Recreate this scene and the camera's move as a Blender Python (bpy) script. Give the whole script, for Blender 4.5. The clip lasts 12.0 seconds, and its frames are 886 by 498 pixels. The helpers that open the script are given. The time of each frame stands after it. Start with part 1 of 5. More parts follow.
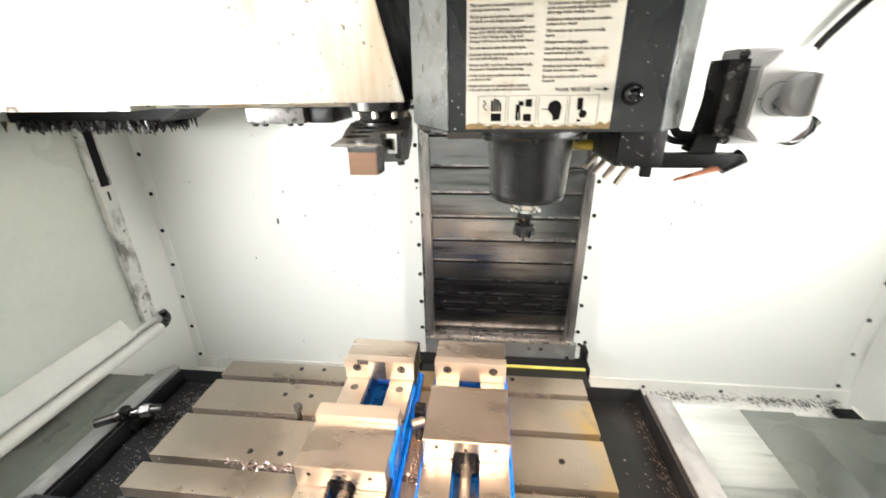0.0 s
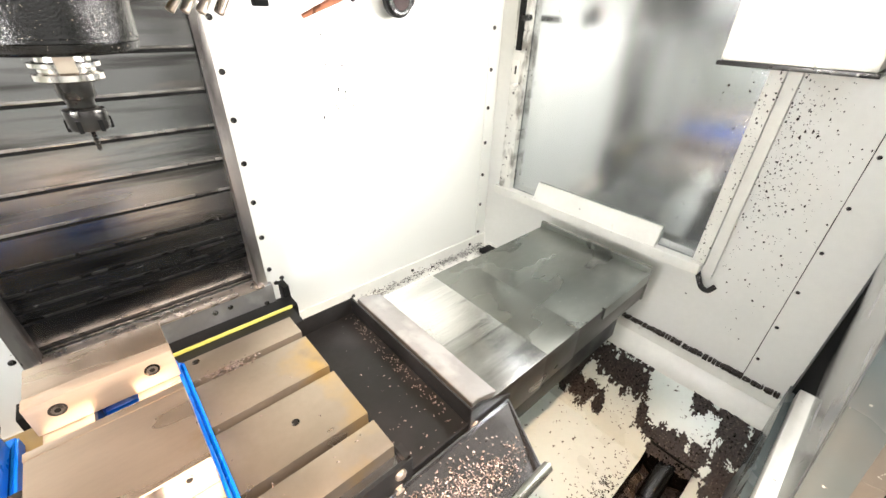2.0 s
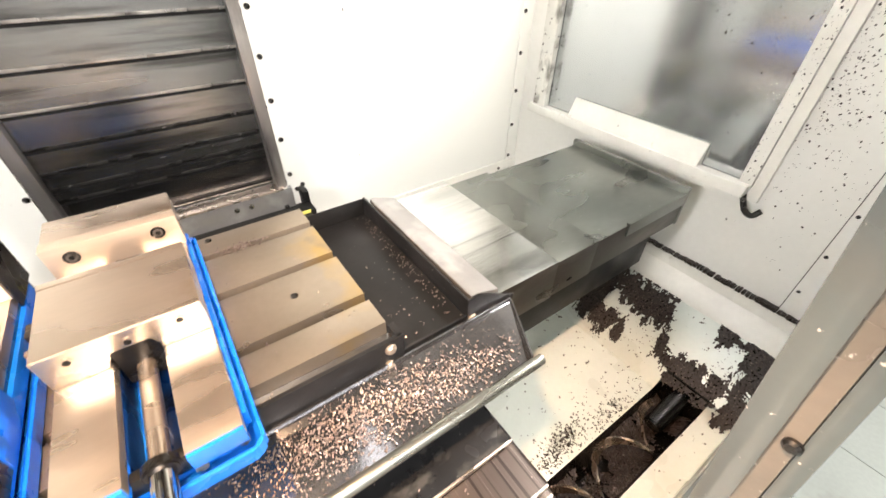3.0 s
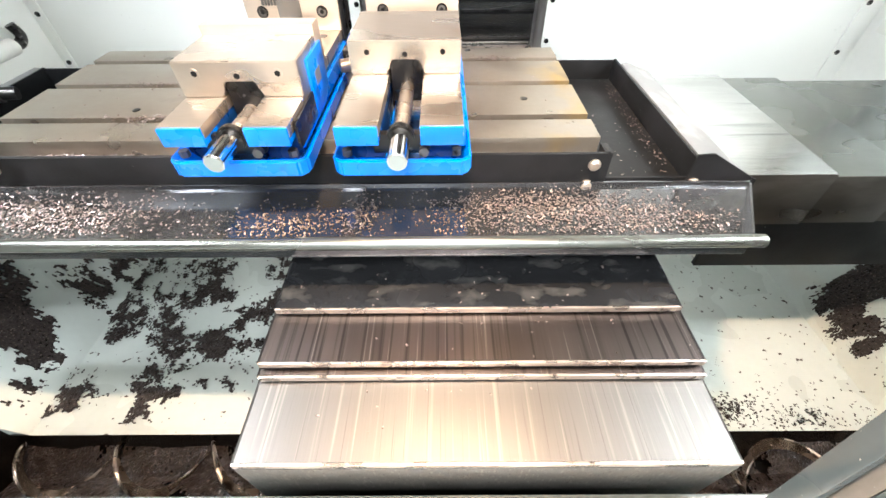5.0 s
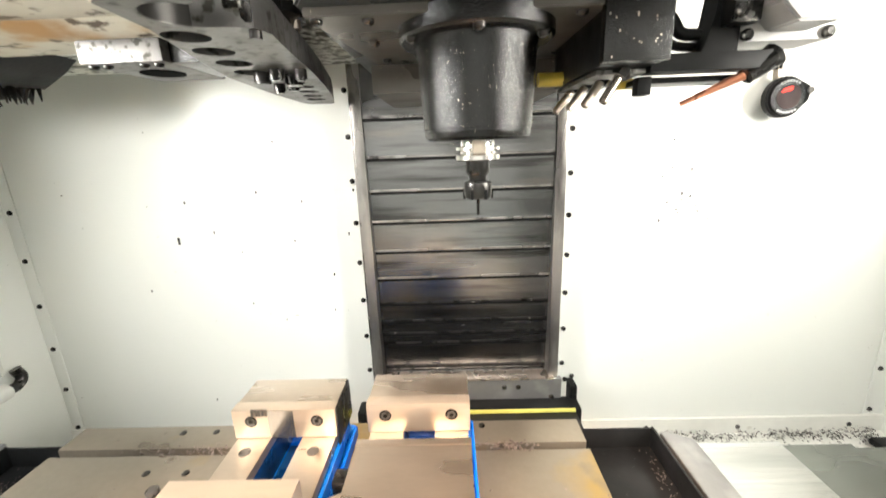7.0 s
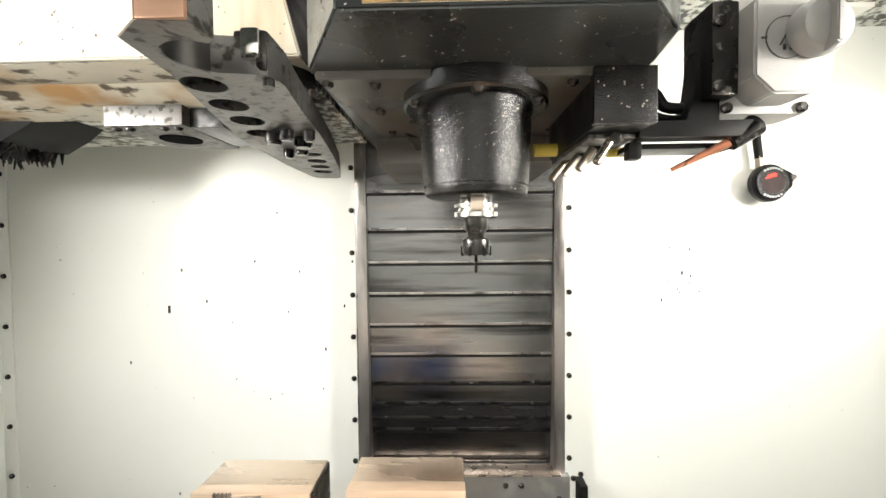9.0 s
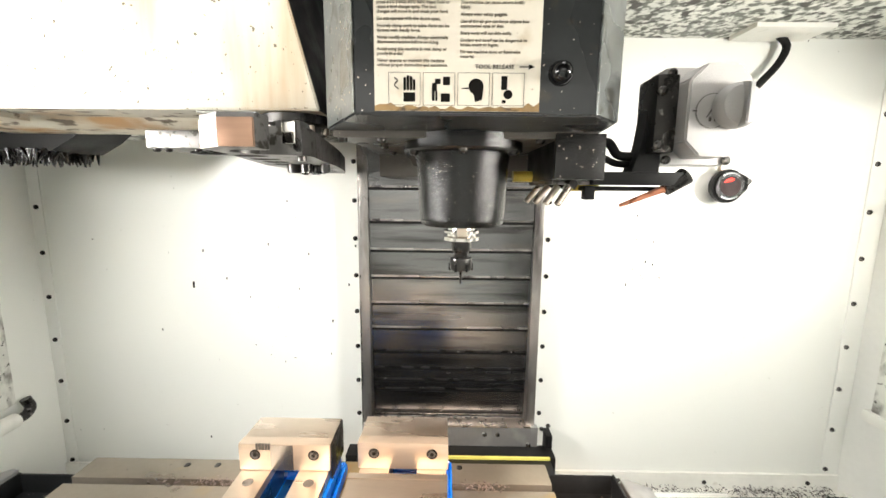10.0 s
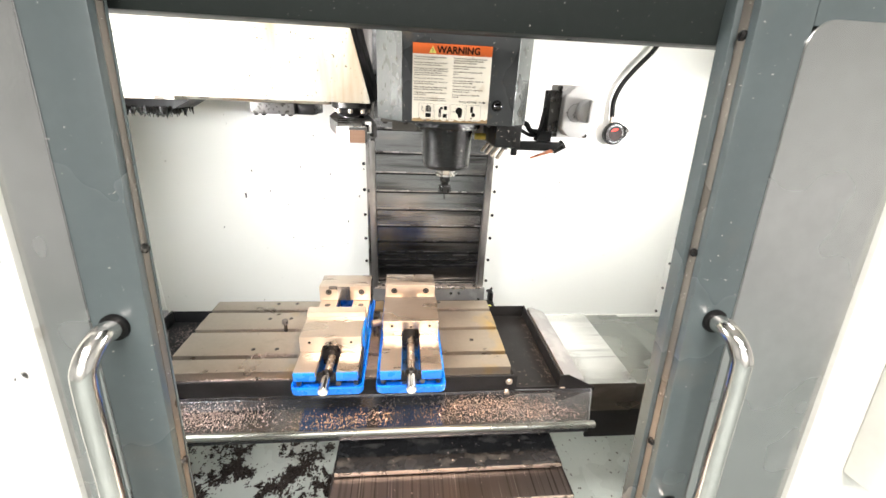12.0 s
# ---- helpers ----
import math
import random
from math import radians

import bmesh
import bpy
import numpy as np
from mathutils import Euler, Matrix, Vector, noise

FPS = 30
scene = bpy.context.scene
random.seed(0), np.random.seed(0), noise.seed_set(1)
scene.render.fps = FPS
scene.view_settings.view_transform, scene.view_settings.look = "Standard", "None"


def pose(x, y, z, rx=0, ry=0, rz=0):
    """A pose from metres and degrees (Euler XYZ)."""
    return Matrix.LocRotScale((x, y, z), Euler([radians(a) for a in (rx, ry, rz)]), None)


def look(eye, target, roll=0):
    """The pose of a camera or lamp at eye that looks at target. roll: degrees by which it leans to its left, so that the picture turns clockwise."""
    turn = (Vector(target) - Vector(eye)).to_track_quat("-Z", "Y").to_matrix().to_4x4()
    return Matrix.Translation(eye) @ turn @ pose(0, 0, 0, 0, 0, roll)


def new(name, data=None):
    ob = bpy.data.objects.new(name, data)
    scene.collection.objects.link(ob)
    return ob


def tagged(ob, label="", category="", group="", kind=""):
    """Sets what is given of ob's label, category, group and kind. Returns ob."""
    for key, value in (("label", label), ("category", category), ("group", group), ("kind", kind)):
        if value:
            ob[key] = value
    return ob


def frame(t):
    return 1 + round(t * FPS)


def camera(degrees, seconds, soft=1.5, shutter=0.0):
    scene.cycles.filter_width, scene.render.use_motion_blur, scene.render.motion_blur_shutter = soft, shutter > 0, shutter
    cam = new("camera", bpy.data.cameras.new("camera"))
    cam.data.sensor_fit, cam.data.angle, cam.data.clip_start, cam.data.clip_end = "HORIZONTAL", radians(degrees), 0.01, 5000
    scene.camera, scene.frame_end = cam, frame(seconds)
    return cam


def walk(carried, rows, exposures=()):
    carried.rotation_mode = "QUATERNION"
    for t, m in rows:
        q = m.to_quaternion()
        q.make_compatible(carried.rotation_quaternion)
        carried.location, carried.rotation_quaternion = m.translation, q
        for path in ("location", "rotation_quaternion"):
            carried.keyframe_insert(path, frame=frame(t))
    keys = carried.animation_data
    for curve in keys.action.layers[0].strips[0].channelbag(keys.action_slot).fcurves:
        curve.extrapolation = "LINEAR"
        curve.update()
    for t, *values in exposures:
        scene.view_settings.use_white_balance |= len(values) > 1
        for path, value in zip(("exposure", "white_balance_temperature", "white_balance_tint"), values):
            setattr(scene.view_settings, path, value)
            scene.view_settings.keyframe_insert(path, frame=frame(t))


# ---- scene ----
cam = camera(96.5, 12.0, shutter=0.2)
PATH = [
    (0, (-0.062, 0.065, 1.568), (-0.255, 1.898, 0.791), -0.9),
    (0.5, (-0.036, 0.008, 1.492), (0.204, 1.785, 0.605), -0.2),
    (1, (-0.026, 0.106, 1.459), (0.718, 1.701, 0.508), 0.5),
    (1.5, (-0.011, 0.175, 1.441), (1.044, 1.567, 0.466), 1.3),
    (2, (0.008, 0.208, 1.424), (1.165, 1.479, 0.4), 1.8),
    (2.5, (0.02, 0.202, 1.396), (1.123, 1.448, 0.286), 1.3),
    (3, (0.037, 0.147, 1.333), (0.947, 1.416, 0.083), 0.9),
    (3.5, (0.035, 0.07, 1.273), (0.663, 1.388, -0.095), 1.3),
    (3.7, (0.021, 0.041, 1.244), (0.531, 1.374, -0.157), 1.5),
    (5.3, (-0.03, 0.0, 1.182), (-0.089, 1.409, -0.236), -1.4),
    (5.5, (-0.027, 0.027, 1.201), (-0.106, 1.507, -0.142), -1.8),
    (6, (-0.021, 0.111, 1.243), (-0.105, 1.753, 0.103), -1.9),
    (6.5, (-0.019, 0.183, 1.302), (-0.092, 1.996, 0.461), -1.9),
    (7, (-0.021, 0.246, 1.382), (-0.071, 2.178, 0.868), -2.1),
    (7.5, (-0.036, 0.27, 1.402), (-0.055, 2.255, 1.161), -1.9),
    (9.3, (-0.017, 0.24, 1.333), (-0.059, 2.239, 1.275), -0.4),
    (9.5, (-0.019, 0.224, 1.362), (-0.058, 2.22, 1.232), -0.3),
    (10, (-0.01, 0.141, 1.439), (-0.028, 2.118, 1.136), 0.6),
    (10.5, (0.002, 0.021, 1.491), (0.031, 1.963, 1.014), 1.6),
    (11, (-0.021, -0.126, 1.556), (0.062, 1.78, 0.955), 2.4),
    (11.5, (-0.082, -0.246, 1.58), (0.074, 1.621, 0.879), 2.8),
    (12, (-0.097, -0.347, 1.585), (0.095, 1.495, 0.831), 2.7),
]
walk(cam, [(t, look(eye, target, roll)) for t, eye, target, roll in PATH], exposures=[(0, 0.17, 6250, 12), (1, 0.3, 6300, 13), (2, 0.43, 6350, 14), (3, 0.48, 6550, 16), (3.7, 0.48, 6400, 15), (5.3, 0.55, 5750, 10), (6, 0.55, 6200, 10), (7, 0.28, 6450, 10), (7.7, 0.19, 6550, 11), (9.3, 0.19, 6500, 11), (10.5, 0.17, 6400, 12), (12, 0.22, 6250, 14)])

# ---------------------------------------------------------------- world, lamps
world = bpy.data.worlds.new("world")
scene.world = world
world.use_nodes = True
world.node_tree.nodes["Background"].inputs[0].default_value = (0.9, 0.95, 1.0, 1)
world.node_tree.nodes["Background"].inputs[1].default_value = 0.12


def area_lamp(name, eye, target, sx, sy, watts, colour):
    data = bpy.data.lights.new(name, "AREA")
    data.shape, data.size, data.size_y, data.energy, data.color = "RECTANGLE", sx, sy, watts, colour
    ob = new(name, data)
    ob.matrix_world = look(eye, target)
    return ob


area_lamp("work_lamp_light_right", (0.935, 0.37, 1.48), (0.0, 0.9, 1.1), 0.2, 0.22, 22.0, (1.0, 0.97, 0.885))
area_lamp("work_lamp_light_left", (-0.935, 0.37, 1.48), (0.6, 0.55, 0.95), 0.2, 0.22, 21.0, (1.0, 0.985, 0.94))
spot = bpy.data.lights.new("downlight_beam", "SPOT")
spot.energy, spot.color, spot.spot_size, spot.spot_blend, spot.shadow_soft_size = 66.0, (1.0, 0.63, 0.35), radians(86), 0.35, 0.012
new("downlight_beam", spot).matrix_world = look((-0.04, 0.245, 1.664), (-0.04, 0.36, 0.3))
# Unseen lamps added as fill: machine front, open roof and south shop wall.
area_lamp("shop_fill_a", (-0.4, -1.8, 3.6), (0, -0.2, 1.0), 2.4, 0.5, 115.0, (1.0, 0.93, 0.83))
area_lamp("shop_fill_b", (0.2, 0.95, 3.4), (0.0, 0.9, 1.0), 2.4, 0.6, 20.0, (1.0, 0.98, 0.95))
area_lamp("shop_fill_c", (0.0, -3.0, 3.6), (0, -4.0, 1.2), 3.0, 0.5, 270.0, (1.0, 0.97, 0.93))

# ---------------------------------------------------------------- materials


def mat(name, col, rough=0.5, metal=0.0, var=0.12, vscale=6.0, fine=70.0, bump=0.15, bscale=180.0, rvar=0.12,
        stretch=(1, 1, 1), dirts=(), emit=None, coat=0.0, spec=0.5):
    """A surface: base colour with large and fine variation, layers of dirt (colour, scale, low, high, stretch), relief."""
    m = bpy.data.materials.new(name)
    m.use_nodes = True
    nt = m.node_tree
    N, L = nt.nodes, nt.links
    bsdf = N["Principled BSDF"]
    tc = N.new("ShaderNodeTexCoord")

    def noise_node(scale, st=(1, 1, 1), detail=4.0, off=0.0):
        mp = N.new("ShaderNodeMapping")
        mp.inputs["Scale"].default_value = st
        mp.inputs["Location"].default_value = (off, off * 0.7, off * 1.3)
        L.new(tc.outputs["Object"], mp.inputs["Vector"])
        n = N.new("ShaderNodeTexNoise")
        n.inputs["Scale"].default_value, n.inputs["Detail"].default_value = scale, detail
        L.new(mp.outputs["Vector"], n.inputs["Vector"])
        return n.outputs["Fac"]

    def ramp(value, lo, hi, a, b):
        r = N.new("ShaderNodeMapRange")
        for i, v in enumerate((lo, hi, a, b)):
            r.inputs[i + 1].default_value = v
        L.new(value, r.inputs[0])
        return r.outputs[0]

    def mix(fac, a, b, blend="MIX"):
        x = N.new("ShaderNodeMix")
        x.data_type, x.blend_type = "RGBA", blend
        for sock, v in ((x.inputs[0], fac), (x.inputs[6], a), (x.inputs[7], b)):
            if isinstance(v, (int, float)):
                sock.default_value = v
            elif isinstance(v, tuple):
                sock.default_value = (*v, 1)
            else:
                L.new(v, sock)
        return x.outputs[2]

    big = noise_node(vscale, stretch, 3.0, 3.1)
    fin = noise_node(fine, stretch, 5.0, 7.7)
    dark = tuple(c * (1 - var) for c in col)
    lite = tuple(min(1.0, c * (1 + var)) for c in col)
    c = mix(ramp(big, 0.3, 0.7, 0, 1), dark, lite)
    c = mix(ramp(fin, 0.35, 0.65, 0, var * 1.2), c, tuple(k * 0.6 for k in col))
    ro = ramp(big, 0.3, 0.7, max(0.03, rough - rvar), min(1.0, rough + rvar))
    for k, (dc, sc, lo, hi, st) in enumerate(dirts):
        f = ramp(noise_node(sc, st, 6.0, 11.3 + 5 * k), lo, hi, 0, 1)
        c = mix(f, c, dc)
    L.new(c, bsdf.inputs["Base Color"])
    L.new(ro, bsdf.inputs["Roughness"])
    bsdf.inputs["Metallic"].default_value = metal
    bsdf.inputs["Coat Weight"].default_value = coat
    bsdf.inputs["Specular IOR Level"].default_value = spec
    if bump:
        b = N.new("ShaderNodeBump")
        b.inputs["Strength"].default_value, b.inputs["Distance"].default_value = bump, 0.002
        L.new(noise_node(bscale, stretch, 3.0, 1.7), b.inputs["Height"])
        L.new(b.outputs["Normal"], bsdf.inputs["Normal"])
    if emit:
        bsdf.inputs["Emission Color"].default_value = (*emit[0], 1)
        bsdf.inputs["Emission Strength"].default_value = emit[1]
    return m


ONE = (1, 1, 1)
GRIME = (0.03, 0.028, 0.022)
M_WALL = mat("white_enamel", (0.8, 0.81, 0.765), 0.3, rvar=0.01, var=0.0, vscale=2.5, bump=0.03, dirts=[((0.12, 0.1, 0.07), 95, 0.74, 0.78, ONE)])
M_WALL_R = mat("white_enamel_mouldy", (0.79, 0.79, 0.75), 0.38, rvar=0.02, var=0.05, vscale=3, bump=0.05, dirts=[((0.55, 0.5, 0.42), 3, 0.6, 0.85, ONE)])
M_SOFFIT = mat("mouldy_white_paint", (0.7, 0.71, 0.66), 0.5, var=0.1, vscale=8, bump=0.3, dirts=[((0.1, 0.11, 0.09), 60, 0.46, 0.58, ONE), (GRIME, 32, 0.55, 0.62, ONE)])
M_MOULD = mat("mould_streaked_trim", (0.7, 0.7, 0.65), 0.5, var=0.08, vscale=9, bump=0.08, dirts=[((0.2, 0.19, 0.17), 26, 0.52, 0.68, (1, 1, 0.5)), (GRIME, 60, 0.62, 0.7, ONE)])
M_TRIM = mat("white_trim", (0.76, 0.755, 0.7), 0.4, var=0.07, vscale=9, bump=0.05, dirts=[((0.4, 0.36, 0.28), 18, 0.66, 0.8, ONE), (GRIME, 45, 0.72, 0.76, ONE)])
M_COVER = mat("stained_white_cover", (0.5, 0.49, 0.415), 0.42, var=0.06, vscale=3, bump=0.04, dirts=[((0.3, 0.15, 0.03), 8.5, 0.54, 0.72, (1, 1, 0.14)), ((0.1, 0.08, 0.05), 130, 0.665, 0.69, ONE)])
M_COVER_DIRTY = mat("grimy_cover_edge", (0.5, 0.48, 0.4), 0.5, var=0.1, vscale=6, bump=0.1, dirts=[((0.3, 0.17, 0.06), 16, 0.48, 0.68, (0.6, 1, 1)), ((0.07, 0.05, 0.03), 42, 0.56, 0.64, (0.7, 1, 1))])
M_DOOR = mat("grey_green_paint", (0.075, 0.092, 0.093), 0.26, var=0.1, vscale=4, bump=0.06, dirts=[((0.42, 0.4, 0.36), 140, 0.7, 0.74, ONE), ((0.1, 0.1, 0.09), 6, 0.6, 0.8, ONE)], coat=0.2)
# Door edge grime, with the light on the inner faces painted in as tan.
M_DOOR_IN = mat("grimy_lit_door_edge", (0.17, 0.15, 0.125), 0.36, 0.3, var=0.15, vscale=7, bump=0.1, dirts=[((0.5, 0.48, 0.44), 210, 0.67, 0.72, ONE), ((0.08, 0.07, 0.05), 14, 0.6, 0.75, (1, 1, 0.3))])
# The pale specks paint both stuck chips and glints on the header.
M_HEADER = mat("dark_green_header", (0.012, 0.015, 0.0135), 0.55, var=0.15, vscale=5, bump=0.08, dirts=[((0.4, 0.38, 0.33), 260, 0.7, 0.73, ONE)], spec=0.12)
M_STEEL = mat("brushed_stainless", (0.5, 0.5, 0.49), 0.24, 0.95, var=0.12, vscale=3, fine=40, bump=0.05, stretch=(1, 0.05, 1), dirts=[((0.3, 0.29, 0.27), 4, 0.6, 0.85, ONE)])
# The upright grey streaks paint in the column's reflection; the black spots are spatter.
M_PANE = mat("hazy_window", (0.6, 0.63, 0.64), 0.17, 0.85, var=0.06, vscale=2.2, fine=18, bump=0.02, rvar=0.04, stretch=(1, 4, 0.15), dirts=[((0.3, 0.31, 0.32), 2.4, 0.62, 0.85, (1, 1.6, 0.1)), ((0.05, 0.05, 0.05), 110, 0.69, 0.73, ONE)])
M_PANE_L = mat("pale_window", (0.62, 0.65, 0.58), 0.35, 0.0, var=0.08, vscale=3, bump=0.03)
M_CHROME = mat("polished_steel_handle", (0.78, 0.75, 0.71), 0.13, 1.0, var=0.08, vscale=20, bump=0.02, rvar=0.06)
M_WAY = mat("way_cover_steel", (0.27, 0.27, 0.27), 0.25, 1.0, var=0.2, vscale=4, fine=45, bump=0.03, rvar=0.05, stretch=(0.25, 1, 2.2), dirts=[((0.34, 0.3, 0.27), 14, 0.62, 0.8, (0.25, 1, 1.6)), ((0.1, 0.097, 0.095), 20, 0.52, 0.7, (0.18, 1, 2.6))])
M_WAYRAIL = mat("way_rail_steel", (0.4, 0.38, 0.36), 0.3, 0.9, var=0.2, vscale=10, bump=0.1, stretch=(1, 1, 0.2), dirts=[((0.08, 0.07, 0.07), 16, 0.5, 0.7, (1, 1, 0.25))])
M_XCOV = mat("scuffed_sheet_steel", (0.22, 0.23, 0.21), 0.3, 0.9, var=0.14, vscale=6, fine=60, bump=0.06, stretch=(0.5, 1, 1), dirts=[((0.2, 0.215, 0.2), 7, 0.5, 0.75, ONE), ((0.75, 0.72, 0.68), 170, 0.71, 0.75, ONE)])
M_XCOV_B = mat("bright_brushed_cover", (0.62, 0.62, 0.6), 0.22, 1.0, var=0.25, vscale=5, fine=60, bump=0.12, bscale=120, stretch=(0.12, 3, 1), dirts=[((0.15, 0.15, 0.15), 22, 0.62, 0.75, (0.1, 2.5, 1))])
M_ALU = mat("dull_aluminium_strip", (0.34, 0.34, 0.34), 0.45, 0.8, var=0.1, vscale=8, bump=0.06, dirts=[((0.45, 0.45, 0.45), 14, 0.55, 0.7, ONE)])
M_YCOV_D = mat("dark_way_cover", (0.035, 0.037, 0.04), 0.22, 0.6, var=0.25, vscale=9, bump=0.1, dirts=[((0.11, 0.11, 0.105), 38, 0.54, 0.66, (0.6, 1, 1)), ((0.6, 0.58, 0.55), 220, 0.72, 0.75, ONE)])
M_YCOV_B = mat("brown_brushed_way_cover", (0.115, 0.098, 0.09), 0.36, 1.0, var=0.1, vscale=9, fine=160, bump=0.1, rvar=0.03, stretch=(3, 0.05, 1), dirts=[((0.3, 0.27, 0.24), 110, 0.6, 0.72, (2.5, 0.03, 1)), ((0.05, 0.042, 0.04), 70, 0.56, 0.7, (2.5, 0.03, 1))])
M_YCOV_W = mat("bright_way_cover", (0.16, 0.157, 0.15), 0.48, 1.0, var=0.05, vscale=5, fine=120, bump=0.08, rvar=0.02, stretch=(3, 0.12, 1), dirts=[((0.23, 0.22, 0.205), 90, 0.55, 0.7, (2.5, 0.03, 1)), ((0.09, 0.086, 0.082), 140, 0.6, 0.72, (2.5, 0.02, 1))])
M_SKIRT = mat("dark_brown_skirt", (0.085, 0.076, 0.066), 0.34, 0.9, var=0.2, vscale=7, fine=60, bump=0.06, stretch=(0.6, 1, 1.5), dirts=[((0.2, 0.185, 0.165), 9, 0.55, 0.75, (0.5, 1, 1.5))])
# Edge steel coloured with the bright warm tone that light gives it.
M_YEDGE = mat("copper_lit_edge", (0.66, 0.56, 0.48), 0.3, 0.9, var=0.15, vscale=30, bump=0.1, dirts=[((0.15, 0.12, 0.1), 45, 0.6, 0.72, ONE)])
M_TABLE = mat("worn_machine_table", (0.31, 0.272, 0.222), 0.38, 0.8, var=0.1, vscale=7, fine=90, bump=0.05, dirts=[((0.42, 0.28, 0.08), 5.0, 0.55, 0.72, ONE), ((0.2, 0.18, 0.15), 11, 0.62, 0.8, ONE)])
M_SLOT = mat("slot_steel_dark", (0.13, 0.12, 0.11), 0.45, 0.8, var=0.2, vscale=20, bump=0.1)
M_BLACK = mat("black_painted_tray", (0.01, 0.0105, 0.011), 0.42, 0.0, var=0.3, vscale=10, bump=0.1, dirts=[((0.35, 0.34, 0.32), 200, 0.735, 0.76, ONE), ((0.022, 0.022, 0.024), 8, 0.5, 0.8, ONE)], spec=0.2)
M_CHUTE = mat("wet_black_sheet", (0.2, 0.205, 0.215), 0.13, 0.9, rvar=0.05, var=0.25, vscale=7, bump=0.04, dirts=[((0.13, 0.13, 0.135), 6, 0.5, 0.75, ONE)])
M_RUBBER = mat("black_rubber", (0.008, 0.008, 0.008), 0.4, var=0.2, vscale=20, bump=0.1, spec=0.12)
M_HOLE = mat("dark_hole", (0.004, 0.004, 0.004), 0.9, var=0.1, bump=0.0, spec=0.05)
M_TIP = mat("brown_machined_tip", (0.4, 0.24, 0.16), 0.4, 0.6, var=0.12, vscale=40, bump=0.06, stretch=(0.2, 1, 3))
M_OILY = mat("oily_black_casting", (0.005, 0.0045, 0.004), 0.2, 0.0, var=0.35, vscale=30, bump=0.35, bscale=600, rvar=0.05, dirts=[((0.2, 0.17, 0.13), 420, 0.72, 0.74, ONE)], spec=0.42)
M_HEAD = mat("dark_grey_head_paint", (0.03, 0.032, 0.032), 0.3, 0.0, var=0.15, vscale=6, bump=0.08, dirts=[((0.06, 0.048, 0.034), 22, 0.62, 0.75, ONE), ((0.6, 0.55, 0.48), 210, 0.7, 0.72, ONE)], spec=0.32)
M_UNDER = mat("greasy_head_underside", (0.11, 0.1, 0.088), 0.36, 0.5, var=0.15, vscale=8, bump=0.06, dirts=[((0.07, 0.05, 0.03), 14, 0.58, 0.75, ONE), ((0.3, 0.26, 0.2), 260, 0.69, 0.72, ONE)])
# Oily vise blue with the shade between the ways mixed into the colour.
M_NAVY = mat("oily_shaded_blue", (0.003, 0.035, 0.15), 0.3, var=0.3, vscale=20, bump=0.1, dirts=[((0.004, 0.01, 0.03), 22, 0.48, 0.66, ONE)], coat=0.2)
# Lighter than the head paint: the lamp's reflection is put into the colour.
M_CHAMF = mat("greasy_lit_head_side", (0.15, 0.16, 0.155), 0.3, 0.4, var=0.15, vscale=10, bump=0.12, dirts=[((0.06, 0.06, 0.05), 40, 0.56, 0.66, ONE), ((0.6, 0.56, 0.5), 190, 0.685, 0.71, ONE)])
M_BRIGHT = mat("ground_steel", (0.54, 0.465, 0.385), 0.3, 0.9, var=0.08, vscale=9, fine=130, bump=0.04, stretch=(0.5, 2, 1), dirts=[((0.45, 0.33, 0.2), 13, 0.66, 0.85, ONE)])
M_JAW = mat("machined_jaw", (0.57, 0.485, 0.395), 0.34, 0.8, var=0.08, vscale=14, fine=120, bump=0.06, stretch=(0.3, 1, 2), dirts=[((0.5, 0.36, 0.22), 12, 0.62, 0.8, ONE)])
M_BLUE = mat("blue_vise_paint", (0.004, 0.165, 0.75), 0.28, var=0.14, vscale=18, bump=0.1, dirts=[((0.005, 0.03, 0.14), 16, 0.6, 0.72, ONE)], coat=0.3)
M_DARKSTEEL = mat("black_oxide_steel", (0.05, 0.048, 0.046), 0.3, 0.9, var=0.2, vscale=30, bump=0.1, dirts=[((0.3, 0.28, 0.26), 60, 0.64, 0.72, ONE)])
M_ARM = mat("speckled_arm_steel", (0.13, 0.125, 0.12), 0.4, 0.7, var=0.2, vscale=14, bump=0.2, dirts=[(GRIME, 85, 0.53, 0.62, ONE)])
M_GREYCAST = mat("pale_grey_casting", (0.36, 0.355, 0.345), 0.42, 0.1, var=0.06, vscale=14, bump=0.25, bscale=500)
M_COPPER = mat("copper_nozzle", (0.66, 0.27, 0.16), 0.35, 0.6, var=0.15, vscale=40, bump=0.05)
M_PAPER = mat("stained_cream_label", (0.74, 0.68, 0.57), 0.6, var=0.08, vscale=12, bump=0.05, dirts=[((0.44, 0.3, 0.13), 16, 0.62, 0.8, ONE), ((0.25, 0.17, 0.09), 60, 0.68, 0.74, ONE)])
M_ORANGE = mat("orange_label", (0.5, 0.09, 0.008), 0.45, var=0.06, vscale=30, bump=0.03)
M_YELLOW = mat("yellow_stripe", (0.6, 0.58, 0.14), 0.5, var=0.12, vscale=30, bump=0.05)
M_INK = mat("black_ink", (0.008, 0.007, 0.006), 0.7, var=0.1, vscale=40, bump=0.0, spec=0.08)
M_GREYINK = mat("faded_ink", (0.2, 0.175, 0.14), 0.7, var=0.2, vscale=60, bump=0.0, spec=0.08)
M_PAN = mat("coolant_pan_paint", (0.62, 0.67, 0.62), 0.32, var=0.06, vscale=4, bump=0.05, dirts=[((0.55, 0.5, 0.4), 3.2, 0.58, 0.85, ONE), ((0.06, 0.045, 0.035), 60, 0.67, 0.7, ONE)])
